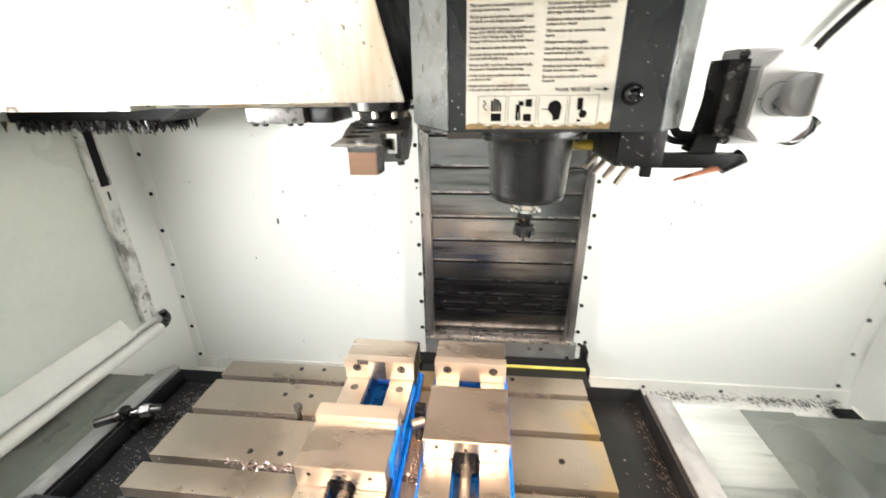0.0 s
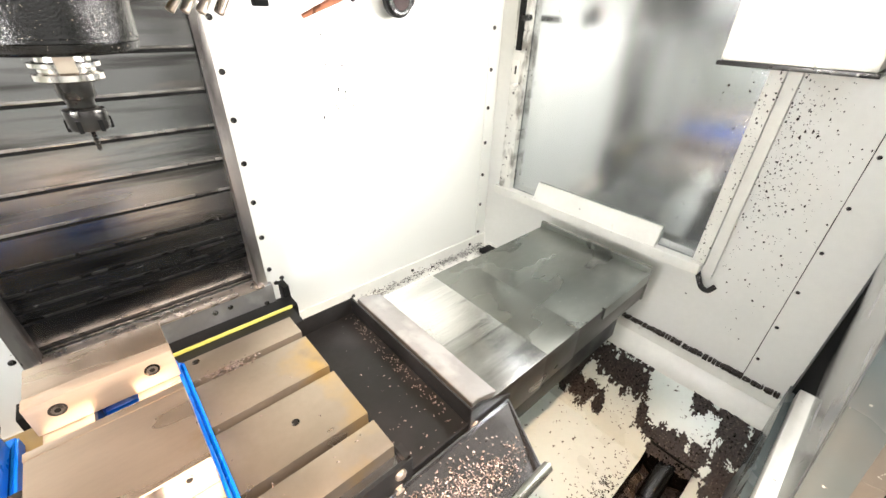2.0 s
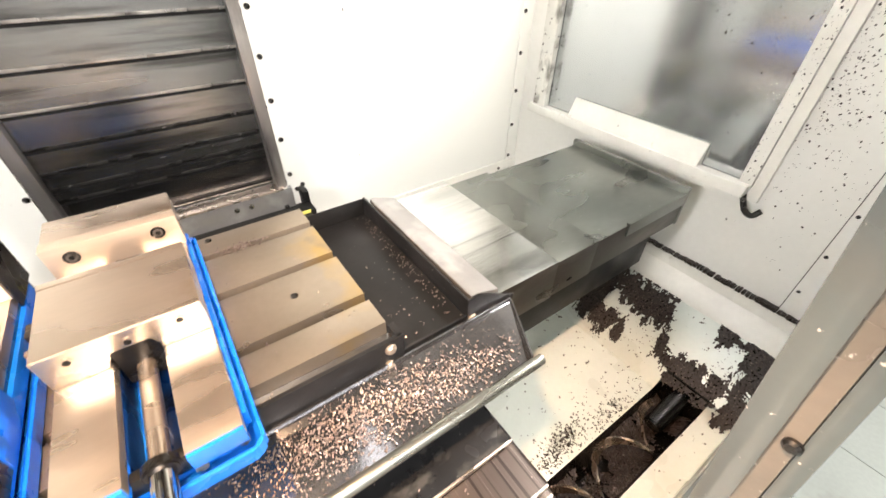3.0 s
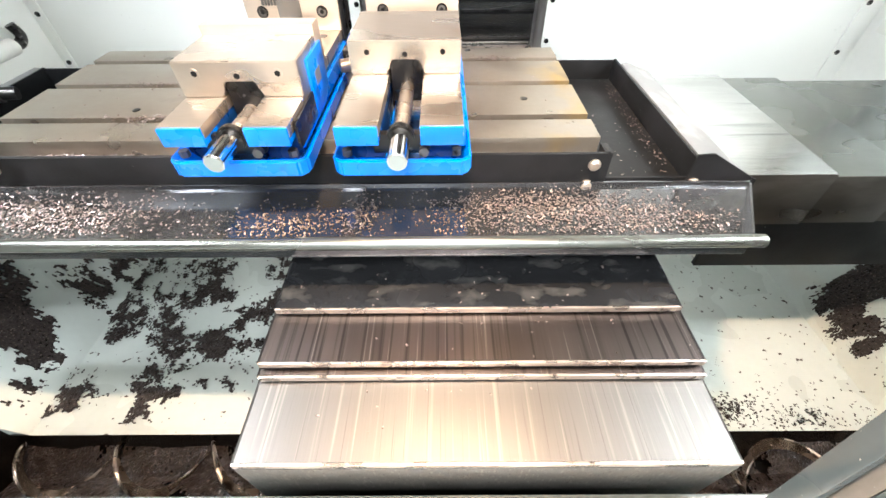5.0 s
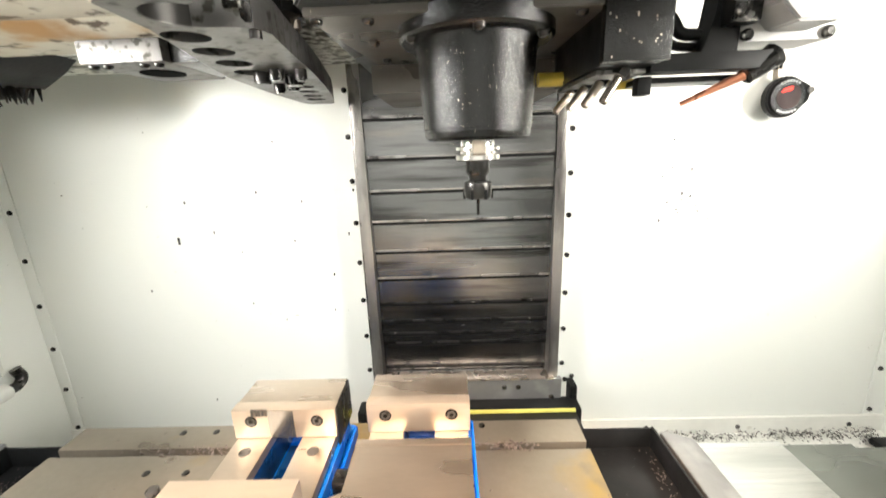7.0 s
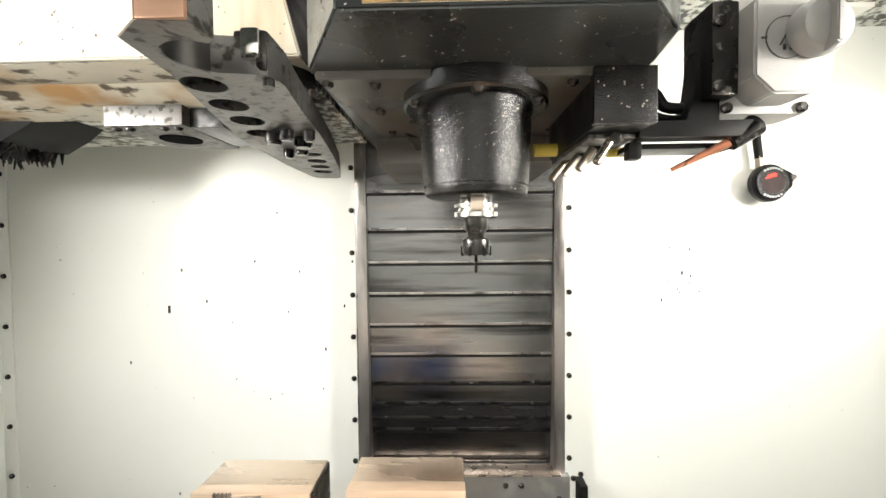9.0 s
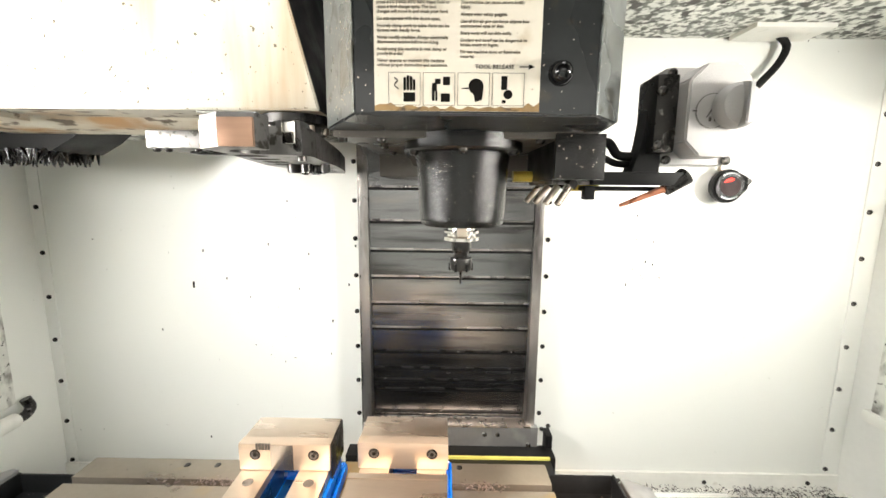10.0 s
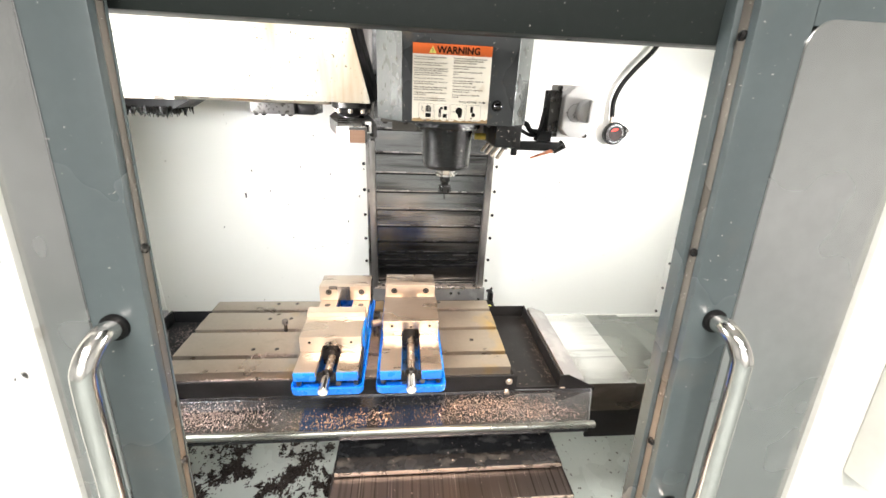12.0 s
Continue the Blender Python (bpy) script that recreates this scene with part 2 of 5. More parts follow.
M_CHIP = mat("bright_chips", (0.31, 0.25, 0.225), 0.36, 0.7, var=0.6, vscale=260, bump=0.0)
M_SWARF = mat("wet_dark_swarf", (0.035, 0.026, 0.022), 0.35, 0.4, var=0.5, vscale=160, fine=400, bump=1.0, bscale=350, dirts=[((0.16, 0.12, 0.1), 240, 0.6, 0.7, ONE)])
M_AUGER = mat("worn_oily_flight", (0.42, 0.35, 0.29), 0.24, 0.9, var=0.3, vscale=25, bump=0.15, dirts=[((0.05, 0.035, 0.025), 40, 0.56, 0.7, ONE)])
M_GLOSSBLACK = mat("gloss_black_plastic", (0.004, 0.004, 0.004), 0.13, var=0.1, bump=0.0)
M_OILSTAIN = mat("brown_oil_stain", (0.3, 0.19, 0.075), 0.5, var=0.3, vscale=60, bump=0.1, dirts=[((0.06, 0.04, 0.02), 90, 0.55, 0.65, ONE)])
M_GLOW = mat("lamp_lens", (0.9, 0.85, 0.7), 0.5, var=0.03, bump=0.0, emit=((1.0, 0.9, 0.72), 3.0))
M_RED = mat("red_indicator", (0.5, 0.02, 0.02), 0.2, var=0.1, bump=0.0, emit=((1.0, 0.05, 0.03), 2.5))
M_LENS = mat("dark_lens", (0.06, 0.045, 0.045), 0.08, var=0.2, vscale=40, bump=0.0, coat=0.6)
M_BRASS = mat("yellow_fitting", (0.55, 0.42, 0.06), 0.4, var=0.15, vscale=40, bump=0.05)
M_FLOOR = mat("shop_floor_paint", (0.32, 0.36, 0.34), 0.4, var=0.12, vscale=2, bump=0.1, dirts=[((0.15, 0.15, 0.14), 5, 0.6, 0.8, ONE)])
M_SHOP = mat("shop_wall_paint", (0.62, 0.62, 0.6), 0.7, var=0.06, vscale=0.8, bump=0.1)

# ---------------------------------------------------------------- mesh helpers


def add_box(bm, x0, x1, y0, y1, z0, z1, bev=0.0):
    r = bmesh.ops.create_cube(bm, size=1)
    for v in r["verts"]:
        v.co = Vector(((x0 + x1) / 2 + v.co.x * (x1 - x0), (y0 + y1) / 2 + v.co.y * (y1 - y0), (z0 + z1) / 2 + v.co.z * (z1 - z0)))
    if bev:
        es = list({e for v in r["verts"] for e in v.link_edges})
        bmesh.ops.bevel(bm, geom=es, offset=bev, segments=2, affect="EDGES", profile=0.7)


def boxes(*bs, bev=0.001):
    bm = bmesh.new()
    for b in bs:
        add_box(bm, *b, bev=bev)
    return bm


def add_rod(bm, a, b, r0, r1=None, seg=24, bev=0.0):
    """A rod or cone from a to b."""
    a, b = Vector(a), Vector(b)
    r1 = r0 if r1 is None else r1
    m = Matrix.Translation((a + b) / 2) @ (b - a).to_track_quat("Z", "Y").to_matrix().to_4x4()
    r = bmesh.ops.create_cone(bm, cap_ends=True, segments=seg, radius1=r0, radius2=r1, depth=(b - a).length, matrix=m)
    if bev:
        es = [e for e in {e for v in r["verts"] for e in v.link_edges} if any(len(f.verts) > 4 for f in e.link_faces)]
        bmesh.ops.bevel(bm, geom=es, offset=bev, segments=2, affect="EDGES")


def rod(a, b, r0, r1=None, seg=24, bev=0.0):
    bm = bmesh.new()
    add_rod(bm, a, b, r0, r1, seg, bev)
    return bm


def lathe(profile, centre, seg=40):
    """A turned body round the upright axis through centre: profile of (radius, z)."""
    bm = bmesh.new()
    rings = []
    for r, z in profile:
        rings.append([bm.verts.new((centre[0] + r * math.cos(2 * math.pi * k / seg), centre[1] + r * math.sin(2 * math.pi * k / seg), z)) for k in range(seg)])
    for p, q in zip(rings, rings[1:]):
        for k in range(seg):
            bm.faces.new((p[k], p[(k + 1) % seg], q[(k + 1) % seg], q[k]))
    bm.faces.new(rings[0])
    bm.faces.new(rings[-1])
    bmesh.ops.recalc_face_normals(bm, faces=bm.faces)
    return bm


def prism(points, axis, lo, hi, bev=0.0):
    """A flat outline (two coordinates a point) pushed along an axis from lo to hi."""
    bm = bmesh.new()

    def at(u, v, w):
        return {"x": (w, u, v), "y": (u, w, v), "z": (u, v, w)}[axis]
    a = [bm.verts.new(at(u, v, lo)) for u, v in points]
    b = [bm.verts.new(at(u, v, hi)) for u, v in points]
    bm.faces.new(a)
    bm.faces.new(b)
    for k in range(len(a)):
        bm.faces.new((a[k], a[(k + 1) % len(a)], b[(k + 1) % len(a)], b[k]))
    bmesh.ops.recalc_face_normals(bm, faces=bm.faces)
    if bev:
        bmesh.ops.bevel(bm, geom=list(bm.edges), offset=bev, segments=2, affect="EDGES")
    return bm


def tube(points, r, seg=14, steps=10):
    """A round hose through points, smoothed."""
    pts = [Vector(p) for p in points]
    ext = [2 * pts[0] - pts[1], *pts, 2 * pts[-1] - pts[-2]]
    path = []
    for i in range(1, len(ext) - 2):
        p0, p1, p2, p3 = ext[i - 1:i + 3]
        for k in range(steps):
            t = k / steps
            path.append(0.5 * (2 * p1 + (p2 - p0) * t + (2 * p0 - 5 * p1 + 4 * p2 - p3) * t * t + (3 * p1 - p0 - 3 * p2 + p3) * t ** 3))
    path.append(pts[-1])
    bm = bmesh.new()
    rings = []
    side = None
    for i, p in enumerate(path):
        d = (path[min(i + 1, len(path) - 1)] - path[max(i - 1, 0)]).normalized()
        if side is None:
            side = d.orthogonal().normalized()
        side = (side - d * side.dot(d)).normalized()
        up = d.cross(side)
        rings.append([bm.verts.new(p + r * (math.cos(2 * math.pi * k / seg) * side + math.sin(2 * math.pi * k / seg) * up)) for k in range(seg)])
    for p, q in zip(rings, rings[1:]):
        for k in range(seg):
            bm.faces.new((p[k], p[(k + 1) % seg], q[(k + 1) % seg], q[k]))
    bm.faces.new(rings[0])
    bm.faces.new(rings[-1])
    bmesh.ops.recalc_face_normals(bm, faces=bm.faces)
    return bm


def smooth_mesh(me, angle=35):
    for p in me.polygons:
        p.use_smooth = True
    me.set_sharp_from_angle(angle=radians(angle))


def mesh_of(name, bm, material):
    me = bpy.data.meshes.new(name)
    bm.to_mesh(me)
    bm.free()
    smooth_mesh(me)
    me.materials.append(material)
    return me


def thing(name, loc, label, category, group="", kind=""):
    ob = new(name)
    ob.empty_display_size = 0.05
    ob.location = loc
    return tagged(ob, label, category, group, kind)


def under(ob, parent):
    ob.parent = parent
    base = parent
    m = Matrix.Translation(base.location) if base.parent is None else Matrix.Identity(4)
    if base.parent is not None:
        m = Matrix.Identity(4)
    ob.matrix_parent_inverse = m.inverted()
    return ob


def part(name, bm, material, parent, label=""):
    """One mesh object, in place, under a thing or a part that lies at the world's origin or at its own base."""
    ob = new(name, mesh_of(name, bm, material))
    under(ob, parent)
    return tagged(ob, label)


def solid(name, bm, material, label, category, group="", kind=""):
    """A thing or piece of the setting that is one mesh."""
    return tagged(new(name, mesh_of(name, bm, material)), label, category, group, kind)


def repeat(name, me, parent, loc, turn=(0, 0, 0)):
    """A further piece on shared mesh data, under its parent."""
    ob = new(name, me)
    under(ob, parent)
    ob.matrix_basis = pose(*loc, *turn)
    return ob


def text(name, words, size, loc, material, parent, align="LEFT"):
    """Letters on an upright face that looks to the front."""
    cu = bpy.data.curves.new(name, "FONT")
    cu.body, cu.size, cu.align_x, cu.extrude = words, size, align, 0.00015
    cu.resolution_u = 2
    cu.offset = 0.00012 if size < 0.005 else 0.0005 if size > 0.015 else 0.0
    cu.materials.append(material)
    ob = new(name, cu)
    under(ob, parent)
    ob.matrix_basis = pose(*loc, 90, 0, 0)
    return ob


def screw_mesh(name, r, h, material):
    """A button-head socket screw that looks along minus y."""
    bm = bmesh.new()
    add_rod(bm, (0, 0.001, 0), (0, -h * 0.55, 0), r, r * 0.96, 16)
    add_rod(bm, (0, -h * 0.55, 0), (0, -h, 0), r * 0.96, r * 0.6, 16)
    add_rod(bm, (0, -h * 0.7, 0), (0, -h * 1.02, 0), r * 0.34, r * 0.34, 6)
    return mesh_of(name, bm, material)


SCREW = screw_mesh("screw", 0.0065, 0.005, M_DARKSTEEL)
SCREW_SMALL = screw_mesh("screw_small", 0.0042, 0.0025, M_DARKSTEEL)
SCREW_BIG = screw_mesh("screw_large", 0.009, 0.006, M_BRIGHT)

# ---------------------------------------------------------------- shop round the machine
solid("floor", boxes((-4, 4, -4, 4.5, -0.1, 0.0)), M_FLOOR, "grey-green painted concrete shop floor", "floor", kind="structure")
solid("shop_wall_north", boxes((-4, 4, 4.5, 4.6, 0, 4.2)), M_SHOP, "plain pale shop wall behind the machine", "wall", kind="structure")
solid("shop_wall_south", boxes((-4, 4, -4.1, -4, 0, 4.2)), M_SHOP, "plain pale shop wall in front of the machine", "wall", kind="structure")
solid("shop_wall_east", boxes((4, 4.1, -4, 4.5, 0, 4.2)), M_SHOP, "plain pale shop side wall", "wall", kind="structure")
solid("shop_wall_west", boxes((-4.1, -4, -4, 4.5, 0, 4.2)), M_SHOP, "plain pale shop side wall", "wall", kind="structure")
solid("ceiling", boxes((-4, 4, -4, 4.5, 4.2, 4.3)), M_SHOP, "plain pale shop ceiling", "ceiling", kind="structure")
tiles = boxes(*[(x, x + 0.296, y, y + 0.296, 0.0005, 0.004) for x in [0.3 * k for k in range(0, 8)] for y in [-1.5 + 0.3 * k for k in range(0, 5)]], bev=0)
part("floor_tile_field", tiles, M_FLOOR, bpy.data.objects["floor"])["kind"] = "stuff"

# ---------------------------------------------------------------- enclosure
YB = 1.20
XL, XR = -1.13, 1.14
wall_back = solid("wall_back", boxes((XL, -0.247, YB, YB + 0.012, 0.58, 2.1), (0.247, XR, YB, YB + 0.012, 0.58, 2.1), bev=0.0008), M_WALL,
                  "glossy off-white sheet metal back wall with chip specks", "wall", kind="structure")
part("corner_strip", boxes((XL, -1.098, YB - 0.004, YB - 0.0005, 0.6, 2.0)), M_WALL, wall_back)
part("corner_strip", boxes((1.088, XR, YB - 0.004, YB - 0.0005, 0.6, 2.0)), M_WALL, wall_back)
part("bottom_lip", prism([(1.197, 0.625), (1.197, 0.555), (1.145, 0.545), (1.145, 0.555), (1.188, 0.578), (1.19, 0.625)], "x", XL, -0.28), M_TRIM, wall_back, "dirty folded lip along the bottom")
part("bottom_lip", prism([(1.197, 0.625), (1.197, 0.555), (1.145, 0.545), (1.145, 0.555), (1.188, 0.578), (1.19, 0.625)], "x", 0.29, XR), M_TRIM, wall_back, "dirty folded lip along the bottom")
for k in range(11):
    repeat("screw", SCREW, wall_back, (-0.257, YB, 0.794 + 0.1018 * k))
    repeat("screw", SCREW, wall_back, (0.262, YB, 0.802 + 0.1006 * k))
for k in range(11):
    repeat("screw", SCREW, wall_back, (-1.113, YB - 0.004, 0.632 + 0.1244 * k))
    repeat("screw", SCREW, wall_back, (1.101, YB - 0.004, 0.642 + 0.1244 * k))
for x, z in ((0.29, 0.762), (0.272, 0.752), (0.5, 0.6), (0.75, 0.598), (1.05, 0.6)):
    repeat("screw", SCREW, wall_back, (x, YB - (0.0 if z > 0.7 else 0.01), z))
# loose flecks stuck to the paint
random.seed(5)
bm = bmesh.new()
for cx, cz, n, s in ((0.52, 1.22, 26, 0.035), (-0.36, 1.12, 14, 0.12), (-0.45, 0.95, 10, 0.2), (0.6, 1.4, 8, 0.12)):
    for _ in range(n):
        x, z = cx + random.gauss(0, s), cz + random.gauss(0, s)
        w = random.uniform(0.0011, 0.004)
        add_box(bm, x, x + w, YB - 0.001, YB + 0.001, z, z + w * random.uniform(0.7, 2.5))
add_box(bm, -0.709, -0.705, YB - 0.003, YB + 0.001, 1.16, 1.178)
part("stuck_flecks", bm, M_DARKSTEEL, wall_back, "small dark chips stuck to the paint")["kind"] = "stuff"

soffit = solid("soffit", boxes((0.2, XR, 0.96, YB, 1.815, 2.0), (-1.12, -0.2, 0.96, YB, 1.83, 2.0)), M_SOFFIT, "white roof soffit speckled with black mould", "soffit", kind="structure")
part("hose_plate", boxes((0.68, 0.86, 1.10, 1.19, 1.805, 1.815)), M_TRIM, soffit)

# right wall with its window
WY0, WY1, WZ0, WZ1 = 0.43, 1.10, 0.86, 1.75
wall_right = solid("wall_right", boxes((XR, XR + 0.012, 0.12, WY0, 0.5, 2.1), (XR, XR + 0.012, WY1, YB, 0.5, 2.1), (XR, XR + 0.012, WY0, WY1, 0.5, WZ0), (XR, XR + 0.012, WY0, WY1, WZ1, 2.1), bev=0.0),
                   M_WALL_R, "off-white sheet metal side wall spattered with black mould", "wall", kind="structure")
window_1 = thing("window_1", (XR, 0.77, WZ0), "hazy grey side window with painted reflection streaks, in a white frame", "window", kind="structure")
part("pane", boxes((XR + 0.002, XR + 0.01, WY0, WY1, WZ0, WZ1)), M_PANE, window_1, "hazy grey pane with black spatter")
part("window_frame", boxes((1.118, XR, WY1 - 0.03, WY1 + 0.022, WZ0, WZ1), bev=0.002), M_MOULD, window_1)
part("window_frame", boxes((1.128, XR, WY0 - 0.028, WY0 + 0.002, WZ0, WZ1), bev=0.002), M_TRIM, window_1)

part("window_sill", boxes((1.108, XR, 0.405, 1.135, 0.838, 0.868), bev=0.004), M_TRIM, window_1, "dirty white folded sill")
part("deflector", prism([(1.112, 0.868), (1.137, 0.925), (1.139, 0.925), (1.139, 0.868)], "y", 0.53, 0.96, 0.001), M_TRIM, window_1, "slanted white deflector plate")
part("gasket", boxes((1.112, 1.118, 1.088, 1.108, 1.33, 1.5)), M_RUBBER, window_1, "black rubber gasket strip")
part("latch_plate", boxes((1.112, 1.118, 1.085, 1.115, 1.235, 1.3)), M_TRIM, window_1)
part("latch_slot", boxes((1.110, 1.1125, 1.095, 1.101, 1.26, 1.285)), M_RUBBER, window_1)
part("latch_pin", rod((1.118, 1.07, 1.42), (1.06, 1.05, 1.42), 0.009, bev=0.002), M_DARKSTEEL, window_1)
part("latch_pin", rod((1.118, 1.09, 1.228), (1.085, 1.085, 1.225), 0.008, bev=0.002), M_TRIM, window_1)
part("hook", tube([(1.139, 0.41, 0.835), (1.12, 0.4, 0.83), (1.112, 0.385, 0.812), (1.125, 0.37, 0.8), (1.135, 0.358, 0.815)], 0.007), M_DARKSTEEL, window_1, "grey metal hook below the sill corner")
part("frame_strip", boxes((1.124, 1.139, 0.374, 0.3985, 0.832, 1.75), bev=0.003), M_TRIM, window_1)
part("front_strip", boxes((XR - 0.005, XR - 0.0005, 0.12, 0.215, 0.52, 2.0)), M_WALL_R, wall_right)
for k in range(12):
    repeat("screw", SCREW_SMALL, wall_right, (XR - 0.005, 0.206, 0.56 + 0.108 * k), (0, 0, -90))
part("strip_seam", boxes((XR - 0.0055, XR - 0.0008, 0.2152, 0.2168, 0.6, 2.0)), M_DARKSTEEL, wall_right)
part("ledge", prism([(1.139, 0.594), (1.139, 0.49), (1.086, 0.49), (1.089, 0.515), (1.124, 0.556), (1.126, 0.594)], "y", 0.1, 1.16), M_TRIM, wall_right, "dirty white ledge along the wall foot")
part("corner_gap", boxes((1.07, 1.135, 1.09, 1.15, 0.572, 0.59), bev=0.002), M_RUBBER, wall_right, "black gap at the corner")
random.seed(5)
bm = bmesh.new()
for k in range(330):
    y, w = 0.13 + 0.87 * k / 330 + random.uniform(-0.003, 0.003), random.uniform(0.002, 0.007)
    h = max(0.001, 0.004 + 0.004 * noise.noise(Vector((y * 14, 0.3, 2.0))) + random.uniform(-0.001, 0.004))
    add_box(bm, 1.126 - random.random() * 0.006, 1.1385, y, y + w, 0.592, 0.594 + h)
part("seam_grime", bm, M_SWARF, wall_right, "ragged black swarf caught in the seam")["kind"] = "stuff"
# Added black filler stands in for the dark gap between wall and door.
part("gap_filler", boxes((1.11, 1.15, 0.07, 0.118, 0.45, 2.1), bev=0.003), M_RUBBER, wall_right, "black filler standing for the dark gap beside the door")

random.seed(12)
bm = bmesh.new()
for cy, cz, sy, sz, n in ((0.36, 1.2, 0.035, 0.1, 420), (0.38, 1.2, 0.06, 0.13, 420), (0.3, 1.05, 0.07, 0.14, 260), (0.5, 1.15, 0.08, 0.15, 160), (0.42, 0.92, 0.03, 0.05, 90), (0.23, 0.9, 0.05, 0.2, 60)):
    for _ in range(n):
        y, z, w = random.gauss(cy, sy), random.gauss(cz, sz), random.choice((0.0003, 0.0005, 0.0006, 0.0009, 0.0013, 0.0022)) * random.uniform(0.7, 1.2)
        if z > 0.62 and 0.13 < y < 0.9:
            x = 1.1268 if 0.4 < y < 0.434 else XR + (0.0 if y < 0.43 else 0.0015)
            v = [bm.verts.new((x - 0.0006, y + w * random.uniform(0.3, 1.5) * math.cos(a), z + w * random.uniform(0.3, 1.9) * math.sin(a))) for a in (0, 1.05, 2.1, 3.14, 4.2, 5.25)]
            c = bm.verts.new((x - 0.0006 - w * 0.3, y, z))
            for k in range(6):
                bm.faces.new((v[k], v[(k + 1) % 6], c))
part("stuck_flecks", bm, M_SWARF, wall_right, "black mould and chip spatter")["kind"] = "stuff"

# left wall with its window
wall_left = solid("wall_left", boxes((XL - 0.012, XL, 0.12, WY0, 0.5, 2.1), (XL - 0.012, XL, 1.08, YB, 0.5, 2.1), (XL - 0.012, XL, WY0, 1.08, 0.5, 0.87), (XL - 0.012, XL, WY0, 1.08, WZ1, 2.1), bev=0.0),
                  M_WALL, "off-white sheet metal side wall", "wall", kind="structure")
window_2 = thing("window_2", (XL, 0.75, 0.87), "pale side window in a grimy white frame", "window", kind="structure")
part("pane", boxes((XL - 0.01, XL - 0.003, WY0, 1.08, 0.87, WZ1)), M_PANE_L, window_2)
part("window_frame", boxes((XL, -1.112, 1.03, 1.075, 0.88, WZ1), bev=0.002), M_MOULD, window_2)
part("gasket", boxes((-1.112, -1.106, 1.04, 1.062, 1.3, 1.5)), M_RUBBER, window_2, "black rubber gasket strip")
part("latch_plate", boxes((-1.112, -1.105, 1.025, 1.07, 1.25, 1.315)), M_TRIM, window_2)
part("latch_slot", boxes((-1.1052, -1.1035, 1.044, 1.05, 1.275, 1.3)), M_RUBBER, window_2)
part("ledge", prism([(XL, 0.93), (-1.095, 0.88), (-1.095, 0.872), (XL, 0.872)], "y", 0.43, 0.97, 0.001), M_TRIM, window_2, "slanted dirty ledge below the pane")
part("sill_tube", rod((-1.1, 0.2, 0.845), (-1.1, 1.06, 0.845), 0.019, bev=0.003), M_TRIM, window_2, "white round tube along the sill")
part("tube_end", tube([(-1.1, 1.05, 0.845), (-1.1, 1.08, 0.845), (-1.1, 1.095, 0.86), (-1.105, 1.09, 0.885)], 0.012), M_DARKSTEEL, window_2, "dark metal hook on the tube's end")
part("ledge", prism([(XL, 0.6), (XL, 0.5), (-1.075, 0.5), (-1.075, 0.535), (-1.095, 0.57)], "y", 0.1, 1.16), M_TRIM, wall_left, "dirty white ledge along the wall foot")

# column and its way cover
column = thing("column_cover", (0.0, 1.19, 0.73), "telescopic steel way cover on the machine column", "way cover", kind="structure")
part("column_body", boxes((-0.246, 0.246, 1.205, 1.6, 0.5, 2.4)), M_RUBBER, column)
edges = [2.3, 1.95, 1.62, 1.442, 1.357, 1.282, 1.21, 1.138, 1.068, 1.0, 0.95, 0.914, 0.885, 0.817, 0.796]
for k, (za, zb) in enumerate(zip(edges, edges[1:])):
    y = 1.140 + 0.0032 * k
    slat = part("slat", prism([(y, zb), (y, za + 0.003), (y + 0.02, za + 0.003), (y + 0.02, zb)], "x", -0.209, 0.212, 0.0008), M_WAY, column)
    part("slat_lip", boxes((-0.2085, 0.2115, y - 0.0014, y + 0.004, zb - 0.002, zb + 0.0032), bev=0.0008), M_WAYRAIL if k in (2, 3, 4, 5, 6, 7, 13) else M_DARKSTEEL, slat, "folded lip")
    # The shadow gap below each lip is drawn as a black strip.
    part("shade_strip", boxes((-0.2085, 0.2115, y + 0.0008, y + 0.0045, zb - 0.0085, zb - 0.0022), bev=0), M_RUBBER, slat, "black strip drawn for the shadow under the lip")
part("rail", boxes((-0.232, -0.2095, 1.142, 1.204, 0.73, 2.2), bev=0.002), M_WAYRAIL, column)
part("rail", boxes((0.2125, 0.236, 1.142, 1.204, 0.73, 2.2), bev=0.002), M_WAYRAIL, column)
part("flange", boxes((-0.2465, -0.2322, 1.188, 1.203, 0.73, 2.2)), M_WAYRAIL, column)
part("flange", boxes((0.2362, 0.2465, 1.188, 1.203, 0.73, 2.2)), M_WAYRAIL, column)
for z in (0.79, 0.995, 1.2, 1.405):
    repeat("screw", SCREW, column, (-0.2385, 1.188, z))
    repeat("screw", SCREW, column, (0.2405, 1.188, z))
foot = part("foot_plate", boxes((-0.235, 0.245, 1.135, 1.152, 0.728, 0.796), bev=0.002), M_ALU, column, "dull metal plate below the slats")
part("foot_ledge", boxes((-0.22, 0.225, 1.132, 1.175, 0.7965, 0.801)), M_YEDGE, column)
for x in (0.1, 0.135, 0.22):
    repeat("screw", SCREW, column, (x, 1.135, 0.775 if x < 0.2 else 0.745))
wiper = thing("wiper_bar", (0, 1.1, 0.7), "black rubber wiper with a yellow stripe behind the table", "wiper")
part("bar", boxes((-0.27, 0.283, 1.085, 1.133, 0.68, 0.742), bev=0.002), M_RUBBER, wiper)
part("stripe", boxes((-0.2, 0.268, 1.0845, 1.09, 0.736, 0.7432), bev=0), M_YELLOW, wiper, "yellow stripe")
part("upright", boxes((0.268, 0.284, 1.13, 1.17, 0.66, 0.775)), M_RUBBER, wiper)

